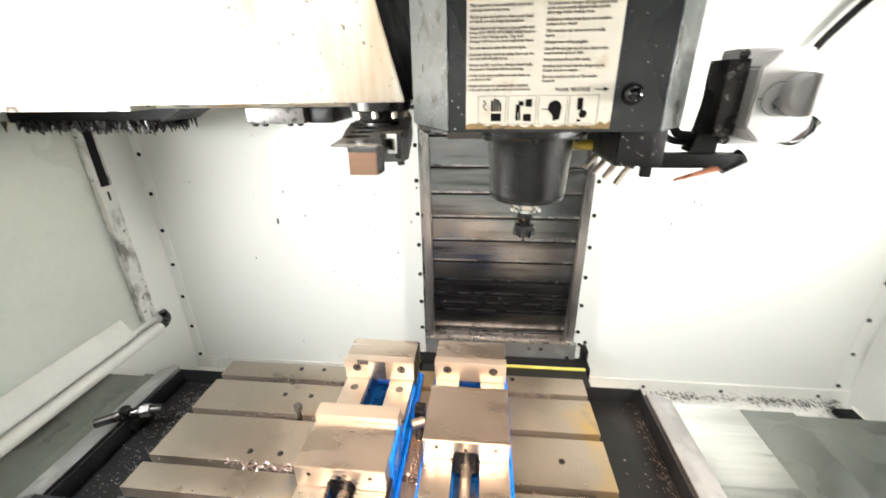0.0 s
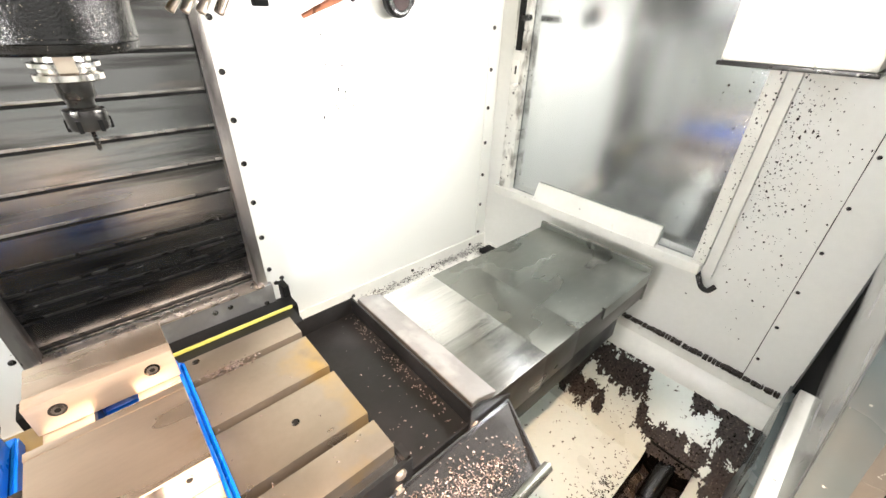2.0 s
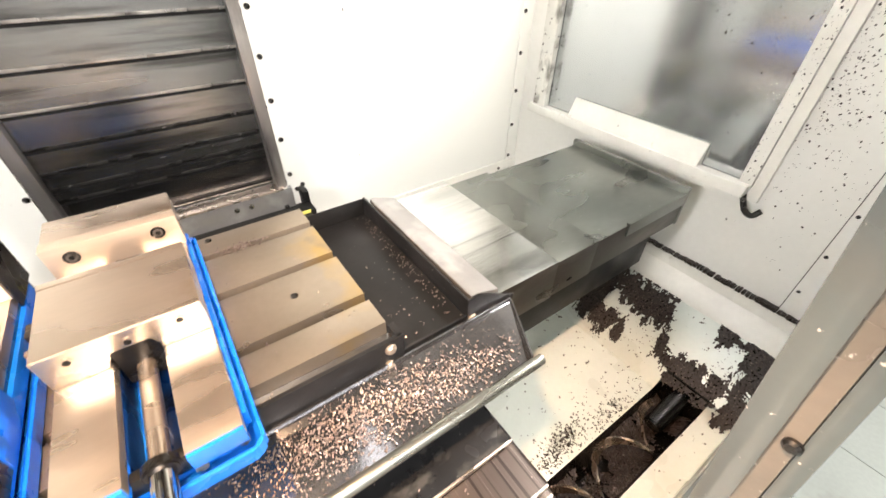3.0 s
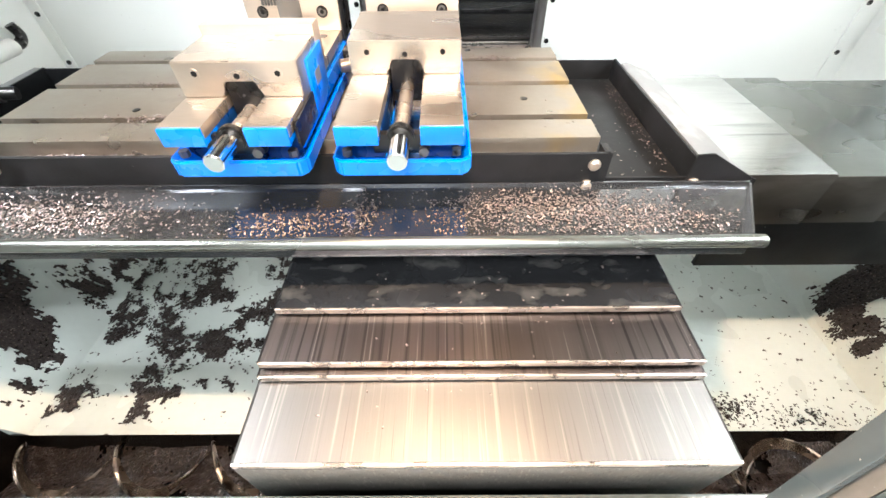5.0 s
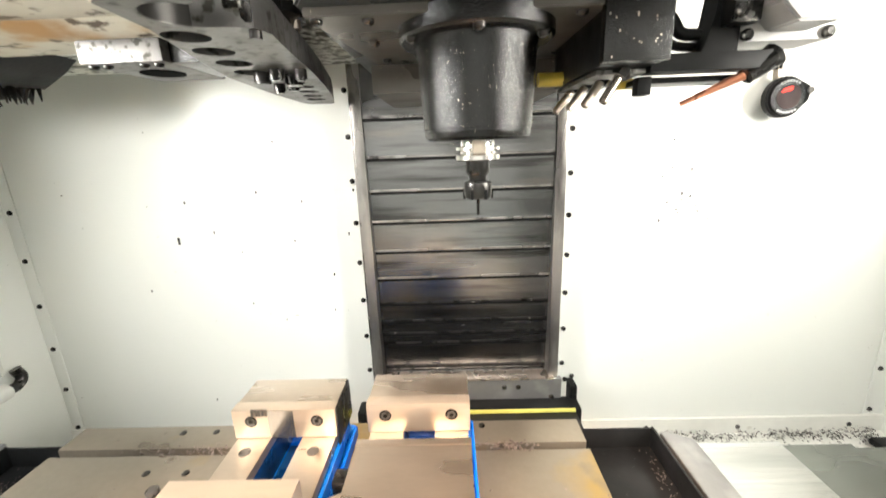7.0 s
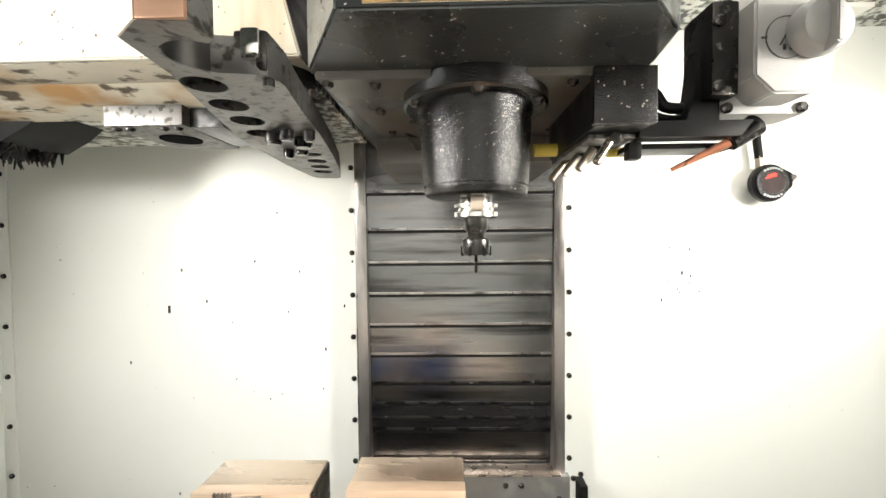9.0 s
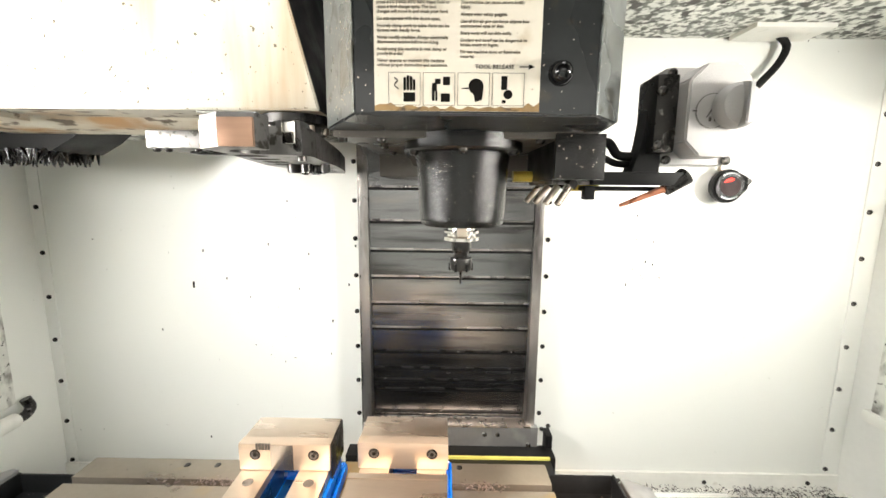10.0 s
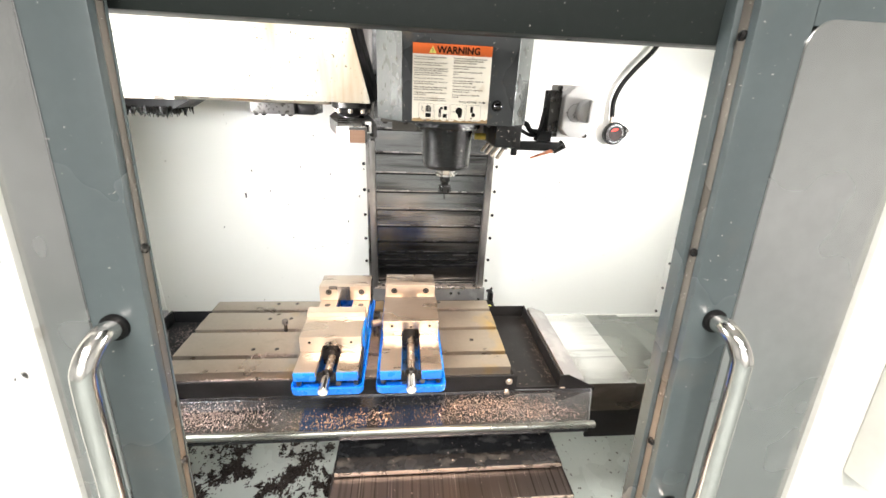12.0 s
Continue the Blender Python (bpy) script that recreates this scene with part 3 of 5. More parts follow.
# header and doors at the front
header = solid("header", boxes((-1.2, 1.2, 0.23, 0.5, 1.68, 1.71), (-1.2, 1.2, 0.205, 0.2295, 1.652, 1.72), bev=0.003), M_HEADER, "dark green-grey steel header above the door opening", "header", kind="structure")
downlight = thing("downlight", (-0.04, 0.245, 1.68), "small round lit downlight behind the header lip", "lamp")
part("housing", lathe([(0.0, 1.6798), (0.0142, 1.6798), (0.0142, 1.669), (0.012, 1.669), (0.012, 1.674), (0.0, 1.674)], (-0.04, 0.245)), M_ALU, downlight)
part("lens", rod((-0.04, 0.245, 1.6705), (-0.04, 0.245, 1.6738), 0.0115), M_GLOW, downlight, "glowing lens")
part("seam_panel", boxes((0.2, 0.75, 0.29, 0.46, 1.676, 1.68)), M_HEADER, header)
front = solid("front_panel", boxes((-1.2, 1.2, 0.05, 0.108, 0.02, 0.66), bev=0.006), M_TRIM, "cream-white lower front panel of the machine", "panel", kind="structure")
part("track", boxes((-1.2, 1.2, 0.11, 0.124, 0.36, 0.64), bev=0.002), M_DOOR, front, "grey-green door track")


def rounded(x0, x1, z0, z1, r):
    """The outline of an upright panel with rounded corners."""
    return [(cx + r * math.cos(radians(a)), cz + r * math.sin(radians(a))) for cx, cz, a0 in ((x1 - r, z1 - r, 0), (x0 + r, z1 - r, 90), (x0 + r, z0 + r, 180), (x1 - r, z0 + r, 270)) for a in range(a0, a0 + 91, 15)]


def door(side, xe, label):
    """A sliding door that leans back: the corner of its meeting post stands at xe, and it runs outward on that side."""
    s = side
    d = thing("sliding_door", (xe, 0.104, 1.15), label, "door", kind="")
    y0, z0, z1 = 0.104, (0.7 if s > 0 else 0.86), 1.9
    depth = 0.048 if s > 0 else 0.027
    wide = 0.074
    cream = 0.252 if s > 0 else 0.127

    def X(a, b):
        return (min(xe + s * a, xe + s * b), max(xe + s * a, xe + s * b))
    part("post", boxes((*X(0.0, 0.006), y0 + 0.0123, y0 + depth, z0, z1), bev=0.0015), M_DOOR_IN, d, "grimy steel meeting edge, tan tone put in for the light on it")
    part("post_front", boxes((*X(0.0, wide), y0 - 0.001, y0 + 0.012, z0, z1), bev=0.003), M_DOOR, d)
    part("rear_flange", boxes((*X(-0.009 if s > 0 else -0.002, -0.0002), y0 + depth - (0.022 if s > 0 else 0.004), y0 + depth, z0, z1), bev=0.001), M_DOOR, d)
    part("top_rail", boxes((*X(wide + 0.0003, 0.8), y0 - 0.001, y0 + 0.012, 1.676, z1), bev=0.002), M_DOOR, d)
    part("bottom_rail", boxes((*X(wide + 0.0003, 0.8), y0 - 0.001, y0 + 0.012, z0, z0 + 0.06), bev=0.002), M_DOOR, d)
    a, b = X(wide - 0.006, 0.8)
    part("window_panel", prism(rounded(a, b, z0 + 0.05, 1.684, 0.034), "y", y0 - 0.0035, y0 + 0.03, 0.0012), M_STEEL, d, "brushed stainless panel set into the door")
    part("outer_stile", boxes((*X(cream, 0.8), y0 - 0.012, y0 + 0.003, z0, z1), bev=0.003), M_TRIM, d, "cream outer stile")
    if s > 0:
        part("side_box", boxes((*X(0.34, 0.6), y0 - 0.06, y0 - 0.0125, 1.0, z1), bev=0.006), M_TRIM, d, "cream box on the door front")
    hx = xe + s * 0.041
    h = part("handle", tube([(hx, y0, 1.285), (hx, y0 - 0.03, 1.284), (hx + s * 0.004, y0 - 0.052, 1.262), (hx + s * 0.006, y0 - 0.056, 1.23), (hx + s * 0.006, y0 - 0.056, 1.1), (hx + s * 0.006, y0 - 0.056, 0.99), (hx + s * 0.004, y0 - 0.052, 0.958), (hx, y0 - 0.03, 0.936), (hx, y0, 0.935)], 0.0135, 20, 8), M_CHROME, d, "polished steel pull handle")
    for z in (1.285, 0.935):
        part("washer", rod((hx, y0 - 0.0055, z), (hx, y0, z), 0.018, bev=0.001), M_RUBBER, h)
    for z in ((0.75, 1.055, 1.385, 1.665) if s > 0 else (1.055, 1.385, 1.665)):
        repeat("screw", SCREW, d, (0, 0, 0)).matrix_basis = pose(xe, y0 + 0.016, z, 0, 0, -90 * s)
    d.rotation_euler = (radians(-5.7), 0, 0)
    return d


door(1, 0.317, "grey-green sliding door with a brushed steel panel and pull handle, open")
door(-1, -0.423, "grey-green sliding door with a steel panel and cream stile, open")

# chip pan and auger
def pan_height(x, y):
    h = 0.30
    e = abs(x - 0.0)
    if e > 0.93:
        h += (e - 0.93) / 0.16 * 0.2
    return h


pan = thing("chip_pan", (0, 0.7, 0.28), "pale coolant pan under the table, stained by coolant", "chip pan", kind="structure")
bm = bmesh.new()
NX, NY = 46, 10
grid = [[bm.verts.new((-1.12 + 2.24 * i / NX, 0.318 + 0.862 * j / NY, pan_height(-1.12 + 2.24 * i / NX, 0))) for j in range(NY + 1)] for i in range(NX + 1)]
for i in range(NX):
    for j in range(NY):
        bm.faces.new((grid[i][j], grid[i + 1][j], grid[i + 1][j + 1], grid[i][j + 1]))
part("pan_floor", bm, M_PAN, pan)
for s in (-1, 1):
    bm = bmesh.new()
    g = [[bm.verts.new((s * (0.968 + 0.0152 * i), 0.1 + 0.0228 * j, pan_height(0.968 + 0.0152 * i, 0) + 0.001)) for j in range(11)] for i in range(11)]
    for i in range(10):
        for j in range(10):
            bm.faces.new((g[i][j], g[i + 1][j], g[i + 1][j + 1], g[i][j + 1]))
    part("pan_corner", bm, M_PAN, pan)
part("trough", prism([(0.318, 0.30), (0.31, 0.25), (0.285, 0.21), (0.257, 0.2), (0.229, 0.21), (0.204, 0.25), (0.196, 0.30), (0.192, 0.30), (0.2, 0.245), (0.226, 0.205), (0.257, 0.195), (0.288, 0.205), (0.314, 0.245), (0.322, 0.298)], "x", -0.97, 0.97), M_OILY, pan)
part("trough_end", boxes((0.965, 0.972, 0.196, 0.318, 0.2, 0.352), (-0.972, -0.965, 0.196, 0.318, 0.2, 0.352)), M_OILY, pan)
part("front_apron", prism([(0.1955, 0.30), (0.125, 0.312), (0.112, 0.5), (0.108, 0.5), (0.12, 0.306), (0.1955, 0.296)], "x", -1.1, 1.0), M_PAN, pan)
auger = thing("chip_auger", (0.0, 0.257, 0.2), "dark steel spiral chip auger half buried in swarf in its trough", "auger")
part("shaft", rod((0.84, 0.257, 0.268), (0.97, 0.257, 0.3), 0.026, bev=0.004), M_OILY, auger, "black drive shaft at the auger's end")
bm = bmesh.new()
prev = None
TURNS = 9
for k in range(0, TURNS * 40 + 1):
    a, x = 2 * math.pi * k / 40 + 0.5, -0.93 + 1.82 * k / (TURNS * 40)
    ring = [bm.verts.new((x + dx, 0.257 + r * math.cos(a), 0.268 + r * math.sin(a))) for r, dx in ((0.034, -0.003), (0.054, -0.004), (0.056, 0.0), (0.054, 0.004), (0.034, 0.003))]
    if prev:
        for q in range(5):
            bm.faces.new((prev[q], prev[(q + 1) % 5], ring[(q + 1) % 5], ring[q]))
    prev = ring
part("flight", bm, M_AUGER, auger, "worn oily steel ribbon flight")

# machine bed under the table
bed = thing("machine_bed", (0, 0.8, 0.3), "dark machine bed and saddle below the table", "machine bed", kind="structure")
part("saddle", boxes((-0.42, 0.3, 0.44, 0.9, 0.74, 0.826), bev=0.004), M_BLACK, bed)
part("bed_block", boxes((-0.24, 0.27, 0.42, 1.15, 0.31, 0.735), bev=0.004), M_BLACK, bed)
part("cross_beam", boxes((-0.95, 1.02, 0.56, 0.83, 0.62, 0.735), bev=0.004), M_BLACK, bed)

# front way cover, stepping down toward the operator
ycov = thing("front_way_cover", (0.015, 0.3, 0.6), "stepped steel way cover below the table front", "way cover")
steps_y = ((0.314, 0.56, 0.757, 0.0, M_YCOV_D, "black sheet with dried coolant marks"), (0.243, 0.36, 0.744, 0.004, M_YCOV_B, "brown brushed steel sheet"),
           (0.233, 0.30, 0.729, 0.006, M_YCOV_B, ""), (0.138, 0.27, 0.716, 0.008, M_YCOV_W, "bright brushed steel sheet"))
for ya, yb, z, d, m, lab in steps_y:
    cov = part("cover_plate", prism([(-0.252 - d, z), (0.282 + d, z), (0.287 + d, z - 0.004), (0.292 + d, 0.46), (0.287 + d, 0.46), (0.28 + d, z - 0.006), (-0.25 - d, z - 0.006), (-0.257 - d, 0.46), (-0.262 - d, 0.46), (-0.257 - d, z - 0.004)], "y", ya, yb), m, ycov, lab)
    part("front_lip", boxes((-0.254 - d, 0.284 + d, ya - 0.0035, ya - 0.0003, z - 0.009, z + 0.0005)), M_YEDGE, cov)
part("front_drop", boxes((-0.262, 0.292, 0.134, 0.139, 0.45, 0.706)), M_YCOV_W, ycov)

# X way covers beside the table


def x_cover(s, x0, label, f=1.0):
    c = thing("table_way_cover", (x0 + s * 0.35, 0.67, 0.62), label, "way cover")

    def X(a, b):
        return (min(x0 + s * f * a, x0 + s * f * b), max(x0 + s * f * a, x0 + s * f * b))
    y0, y1 = 0.496, 0.852
    part("edge_strip", prism([(x0, 0.866), (x0 + s * 0.012, 0.868), (x0 + s * 0.062, 0.85), (x0 + s * 0.062, 0.842), (x0, 0.842)], "y", y0 - 0.004, y1 + 0.005, 0.001), M_ALU, c, "pale aluminium edge strip")
    for a, b, z, dy, m, lab in ((0.05, 0.215, 0.840, 0.006, M_XCOV_B, "bright brushed sheet"), (0.2, 0.342, 0.834, 0.003, M_XCOV, ""), (0.33, 0.70, 0.828, 0.0, M_XCOV, "dull grey sheet")):
        xa, xb = X(a, b)
        part("cover_plate", boxes((xa, xb, y0 - dy, y1 + dy, z - 0.004, z), bev=0.001), m, c, lab)
        part("skirt", boxes((xa, xb, y0 - dy - 0.001, y0 - dy + 0.003, 0.742, z - 0.0002), bev=0.0005), M_SKIRT, c)
        part("rear_skirt", boxes((xa, xb, y1 + dy - 0.003, y1 + dy + 0.001, 0.742, z - 0.0002), bev=0.0005), M_XCOV, c)
    part("end_rim", boxes((*X(0.688, 0.7), y0 - 0.004, y1 + 0.004, 0.74, 0.846), bev=0.002), M_XCOV, c)
    part("end_rim", boxes((*X(0.45, 0.688), y0 - 0.005, y0 + 0.004, 0.8, 0.834), bev=0.001), M_XCOV, c)
    # Black panel set back here stands for the deep shadow below the skirt.
    part("shadow_panel", boxes((*X(0.12, 0.66), y0 + 0.03, y0 + 0.04, 0.6, 0.742)), M_BLACK, c)
    return c


x_cover(1, 0.343, "scuffed telescopic sheet steel cover beside the table")
x_cover(-1, -0.872, "scuffed grey-green sheet steel cover beside the table", 0.32)

# ---------------------------------------------------------------- table with its trays
TX0, TX1, TY0, TY1, TZ = -0.705, 0.19, 0.497, 0.853, 0.90
table = thing("machine_table", (-0.26, 0.67, 0.83), "worn steel milling table with three T-slots and coolant stains", "machine table")
slots = (0.558, 0.681, 0.79)
W = 0.0078
part("table_body", boxes((TX0, TX1, TY0, TY1, 0.828, 0.868), bev=0.002), M_SLOT, table)
ys = [TY0] + [v for c in slots for v in (c - W, c + W)] + [TY1]
for a, b in zip(ys[::2], ys[1::2]):
    part("table_land", boxes((TX0, TX1, a, b, 0.862, TZ), bev=0.0018), M_TABLE, table)
part("front_gutter", boxes((TX0 - 0.01, TX1 + 0.004, 0.478, 0.497, 0.83, 0.876), bev=0.0015), M_CHUTE, table, "wet dark gutter along the front edge")
rail = part("front_rail", boxes((-0.86, TX1 + 0.012, 0.4715, 0.4775, 0.828, 0.889), bev=0.001), M_BLACK, table, "black splash rail")
part("rail_end", boxes((TX1 + 0.003, TX1 + 0.013, 0.472, 0.5, 0.828, 0.889), bev=0.001), M_BLACK, table)
for x, z in ((0.181, 0.872), (0.177, 0.838), (-0.66, 0.872)):
    repeat("screw", SCREW_BIG, table, (x, 0.4715, z))
hole_me = mesh_of("hole", rod((0, 0, 0), (0, 0, 0.0012), 0.006, seg=16), M_DARKSTEEL)
for x, y in ((-0.511, 0.745), (-0.448, 0.745), (-0.511, 0.835), (-0.452, 0.836), (-0.508, 0.59), (-0.446, 0.59), (0.1, 0.62), (0.02, 0.84)):
    repeat("tapped_hole", hole_me, table, (x, y, TZ - 0.0006))


def tray(xa, xb, y0, y1, name_label):
    t = thing("chip_tray", ((xa + xb) / 2, (y0 + y1) / 2, 0.826), name_label, "chip tray")
    part("tray_floor", boxes((xa, xb, y0, y1, 0.826, 0.832)), M_BLACK, t)
    part("rim", boxes((xa, xa + 0.004, y0, y1, 0.8325, 0.874 if xa < -0.5 else 0.84), bev=0.001), M_BLACK, t)
    part("rim", boxes((xb - 0.004, xb, y0, y1, 0.8325, 0.874 if xa > 0 else 0.84), bev=0.001), M_BLACK, t)
    part("rim", boxes((xa + 0.0045, xb - 0.0045, y1 - 0.004, y1, 0.8325, 0.872), bev=0.001), M_BLACK, t)
    part("rim", boxes((xa + 0.0045, xb - 0.0045, y0, y0 + 0.004, 0.8325, 0.845), bev=0.001), M_BLACK, t)
    return t


tr = tray(0.194, 0.332, 0.478, 0.862, "black sheet steel chip tray with bright chips along its rim")
part("bracket", prism([(0.322, 0.83), (0.322, 0.884), (0.345, 0.886), (0.425, 0.842), (0.425, 0.83)], "y", 0.474, 0.4775, 0.0008), M_BLACK, tr, "black corner bracket")
repeat("screw", SCREW_BIG, tr, (0.333, 0.474, 0.838))
tray(-0.852, -0.709, 0.478, 0.84, "black sheet steel chip tray full of dull chips")
chute = thing("chip_chute", (-0.2, 0.41, 0.82), "wet black sheet steel chip shelf along the table front", "chip shelf")
bm = prism([(-0.93, 0.36), (0.357, 0.36), (0.412, 0.468), (-0.93, 0.468)], "z", -0.0015, 0.0015)
for v in bm.verts:
    v.co.z += 0.8265 + (v.co.y - 0.36) * 0.0926
part("sheet", bm, M_CHUTE, chute)
part("back_flange", boxes((-0.93, 0.411, 0.467, 0.4705, 0.80, 0.845)), M_CHUTE, chute)
part("end_flange", prism([(0.357, 0.361), (0.3595, 0.36), (0.414, 0.467), (0.4115, 0.468)], "z", 0.815, 0.842), M_CHUTE, chute)
part("lip", rod((-0.95, 0.352, 0.838), (0.37, 0.352, 0.838), 0.0085, bev=0.002), M_XCOV, chute, "bright rolled lip")
part("lip_web", boxes((-0.93, 0.357, 0.354, 0.361, 0.812, 0.832)), M_CHUTE, chute)

# coolant elbow over the left tray
elbow = thing("coolant_fitting", (-0.82, 0.69, 0.84), "dark coolant pipe fitting over the tray edge", "pipe fitting")
part("pipe", tube([(-0.9, 0.64, 0.885), (-0.86, 0.662, 0.888), (-0.82, 0.68, 0.888), (-0.785, 0.694, 0.884)], 0.011), M_DARKSTEEL, elbow)
part("nut", rod((-0.822, 0.679, 0.888), (-0.806, 0.686, 0.887), 0.016, seg=6), M_ARM, elbow)
part("clip", rod((-0.848, 0.667, 0.874), (-0.848, 0.667, 0.905), 0.012), M_DARKSTEEL, elbow)
part("stem", rod((-0.848, 0.667, 0.833), (-0.848, 0.667, 0.876), 0.006), M_DARKSTEEL, elbow)

bolt = thing("clamp_bolt", (-0.445, 0.68, 0.87), "steel socket bolt standing in a table slot", "bolt")
part("shank", rod((-0.445, 0.68, 0.868), (-0.445, 0.68, 0.926), 0.005), M_DARKSTEEL, bolt)
bm = rod((-0.445, 0.68, 0.922), (-0.445, 0.68, 0.937), 0.0085, bev=0.0015)
part("head", bm, M_ARM, bolt)
part("slot_nut", boxes((-0.46, -0.43, 0.6735, 0.6885, 0.8685, 0.885), bev=0.001), M_DARKSTEEL, bolt)

# ---------------------------------------------------------------- vises


def vise(cx, y_base, y_fix, y_mov, mov_len, label, tilt_plate):
    """A 150 mm machine vise: cx is its middle line; faces of the fixed jaw and front of the moving jaw are given."""
    v = thing("machine_vise", (cx, 0.62, TZ), label, "vise", "vises on the table")
    h = 0.075
    yb1 = y_fix + 0.082
    base = prism([(cx - 0.084 + 0.01, y_base), (cx + 0.084 - 0.01, y_base), (cx + 0.084, y_base + 0.01), (cx + 0.084, yb1), (cx - 0.084, yb1), (cx - 0.084, y_base + 0.01)], "z", TZ + 0.0006, TZ + 0.024, 0.003)
    for f in [f for f in base.faces if f.normal.z > 0.9 and f.calc_area() > 0.01]:
        bmesh.ops.inset_region(base, faces=[f], thickness=0.022)
        for w in f.verts:
            w.co.z -= 0.019
        break
    part("base", base, M_BLUE, v, "blue painted base")
    part("channel_floor", boxes((cx - 0.022, cx + 0.022, y_base + 0.027, yb1 - 0.03, TZ + 0.0055, TZ + 0.0075), bev=0), M_NAVY, v, "oily blue channel, darkened for the shade under the screw")
    for s in (-1, 1):
        a, b = sorted((cx + s * 0.0235, cx + s * 0.0735))
        part("way_body", boxes((a + 0.001, b - 0.001, y_base + 0.036, yb1 - 0.004, TZ + 0.0055, TZ + 0.052), bev=0.002), M_NAVY, v, "oily blue way flank, darkened for the shade between the ways")
        part("way", boxes((a, b, y_base + 0.003, yb1 - 0.003, TZ + 0.0523, TZ + 0.067), bev=0.0012), M_BRIGHT, v, "ground steel way")
        part("way_nose", boxes((a + 0.0008, b - 0.0008, y_base + 0.003, y_base + 0.0355, TZ + 0.0445, TZ + 0.052), bev=0.0005), M_BLUE, v)
        part("foot_rib", boxes((cx + s * 0.0735 - 0.004, cx + s * 0.0735 + 0.004, y_base + 0.03, yb1 - 0.02, TZ + 0.024, TZ + 0.046), bev=0.002), M_BLUE, v)
        part("way_end", boxes((a + 0.0005, b - 0.0005, y_base - 0.001, y_base + 0.0028, TZ + 0.044, TZ + 0.066), bev=0.001), M_BLUE, v)
        part("base_bolt", rod((cx + s * 0.066, y_base + 0.016, TZ + 0.022), (cx + s * 0.066, y_base + 0.016, TZ + 0.03), 0.006, seg=6), M_ARM, v)
    # screw
    part("lead_screw", rod((cx, y_base + 0.012, TZ + 0.046), (cx, y_mov + 0.03, TZ + 0.046), 0.0095, bev=0.001), M_BRIGHT, v)
    part("screw_end", rod((cx, y_base - 0.04, TZ + 0.046), (cx, y_base + 0.012, TZ + 0.046), 0.011, seg=32, bev=0.0015), M_CHROME, v, "bright splined screw end")
    for k in range(8):
        a = math.pi * k / 4
        part("spline", rod((cx + 0.0098 * math.cos(a), y_base - 0.037, TZ + 0.046 + 0.0098 * math.sin(a)), (cx + 0.0098 * math.cos(a), y_base - 0.002, TZ + 0.046 + 0.0098 * math.sin(a)), 0.0018, seg=8), M_CHROME, v)
    part("collar", rod((cx, y_base + 0.01, TZ + 0.046), (cx, y_base + 0.022, TZ + 0.046), 0.0165, bev=0.002), M_DARKSTEEL, v)
    part("collar_bracket", boxes((cx - 0.034, cx + 0.034, y_base + 0.014, y_base + 0.026, TZ + 0.0245, TZ + 0.05), bev=0.004), M_DARKSTEEL, v, "black screw bracket")
    part("bracket_screw", rod((cx + 0.027, y_base + 0.006, TZ + 0.03), (cx + 0.027, y_base + 0.02, TZ + 0.03), 0.006, seg=12), M_ARM, v)
    # moving jaw
    zt = TZ + 0.11
    jaw = prism([(cx - 0.0745, TZ + 0.0673), (cx - 0.026, TZ + 0.0673), (cx - 0.018, TZ + 0.086), (cx + 0.018, TZ + 0.086), (cx + 0.026, TZ + 0.0673), (cx + 0.0745, TZ + 0.0673), (cx + 0.0745, zt), (cx - 0.0745, zt)], "y", y_mov, y_mov + mov_len, 0.0012)
    mj = part("moving_jaw", jaw, M_BRIGHT, v, "ground steel moving jaw")
    part("jaw_nut", boxes((cx - 0.022, cx + 0.022, y_mov + 0.006, y_mov + 0.05, TZ + 0.0265, TZ + 0.0855), bev=0.003), M_DARKSTEEL, v)
    for x, z in ((-0.05, 0.096), (0.05, 0.096), (0.0, 0.093)):
        part("socket_hole", rod((cx + x, y_mov - 0.0008, TZ + z), (cx + x, y_mov + 0.002, TZ + z), 0.0058, seg=18), M_BRIGHT, mj)
        part("socket", rod((cx + x, y_mov - 0.0012, TZ + z), (cx + x, y_mov + 0.002, TZ + z), 0.0038, seg=6), M_RUBBER, mj)
    if tilt_plate:
        part("jaw_plate", boxes((cx - 0.0752, cx + 0.0752, y_mov + mov_len + 0.0003, y_mov + mov_len + 0.03, TZ + 0.0673, zt + 0.012), bev=0.001), M_JAW, v, "machined jaw plate")
        part("side_cover", boxes((cx + 0.0747, cx + 0.0785, y_mov + 0.03, y_mov + mov_len + 0.01, TZ + 0.03, TZ + 0.1), bev=0.001), M_BLUE, v, "blue side cover with a pale mark")
        part("side_mark", boxes((cx + 0.0784, cx + 0.0789, y_mov + 0.05, y_mov + mov_len - 0.02, TZ + 0.06, TZ + 0.078), bev=0), M_ALU, v)
        part("black_gib", boxes((cx + 0.0747, cx + 0.078, y_mov - 0.06, y_mov + 0.028, TZ + 0.03, TZ + 0.062), bev=0.001), M_DARKSTEEL, v)
    else:
        part("jaw_plate", boxes((cx - 0.0752, cx + 0.0752, y_mov + mov_len + 0.0003, y_mov + mov_len + 0.012, TZ + 0.0673, zt), bev=0.001), M_BRIGHT, v)
    # fixed jaw
    zf = TZ + 0.115
    part("fixed_jaw", boxes((cx - 0.0755, cx + 0.0755, y_fix + 0.0205, y_fix + 0.08, TZ + 0.0672, zf - 0.001), bev=0.0015), M_BRIGHT, v)
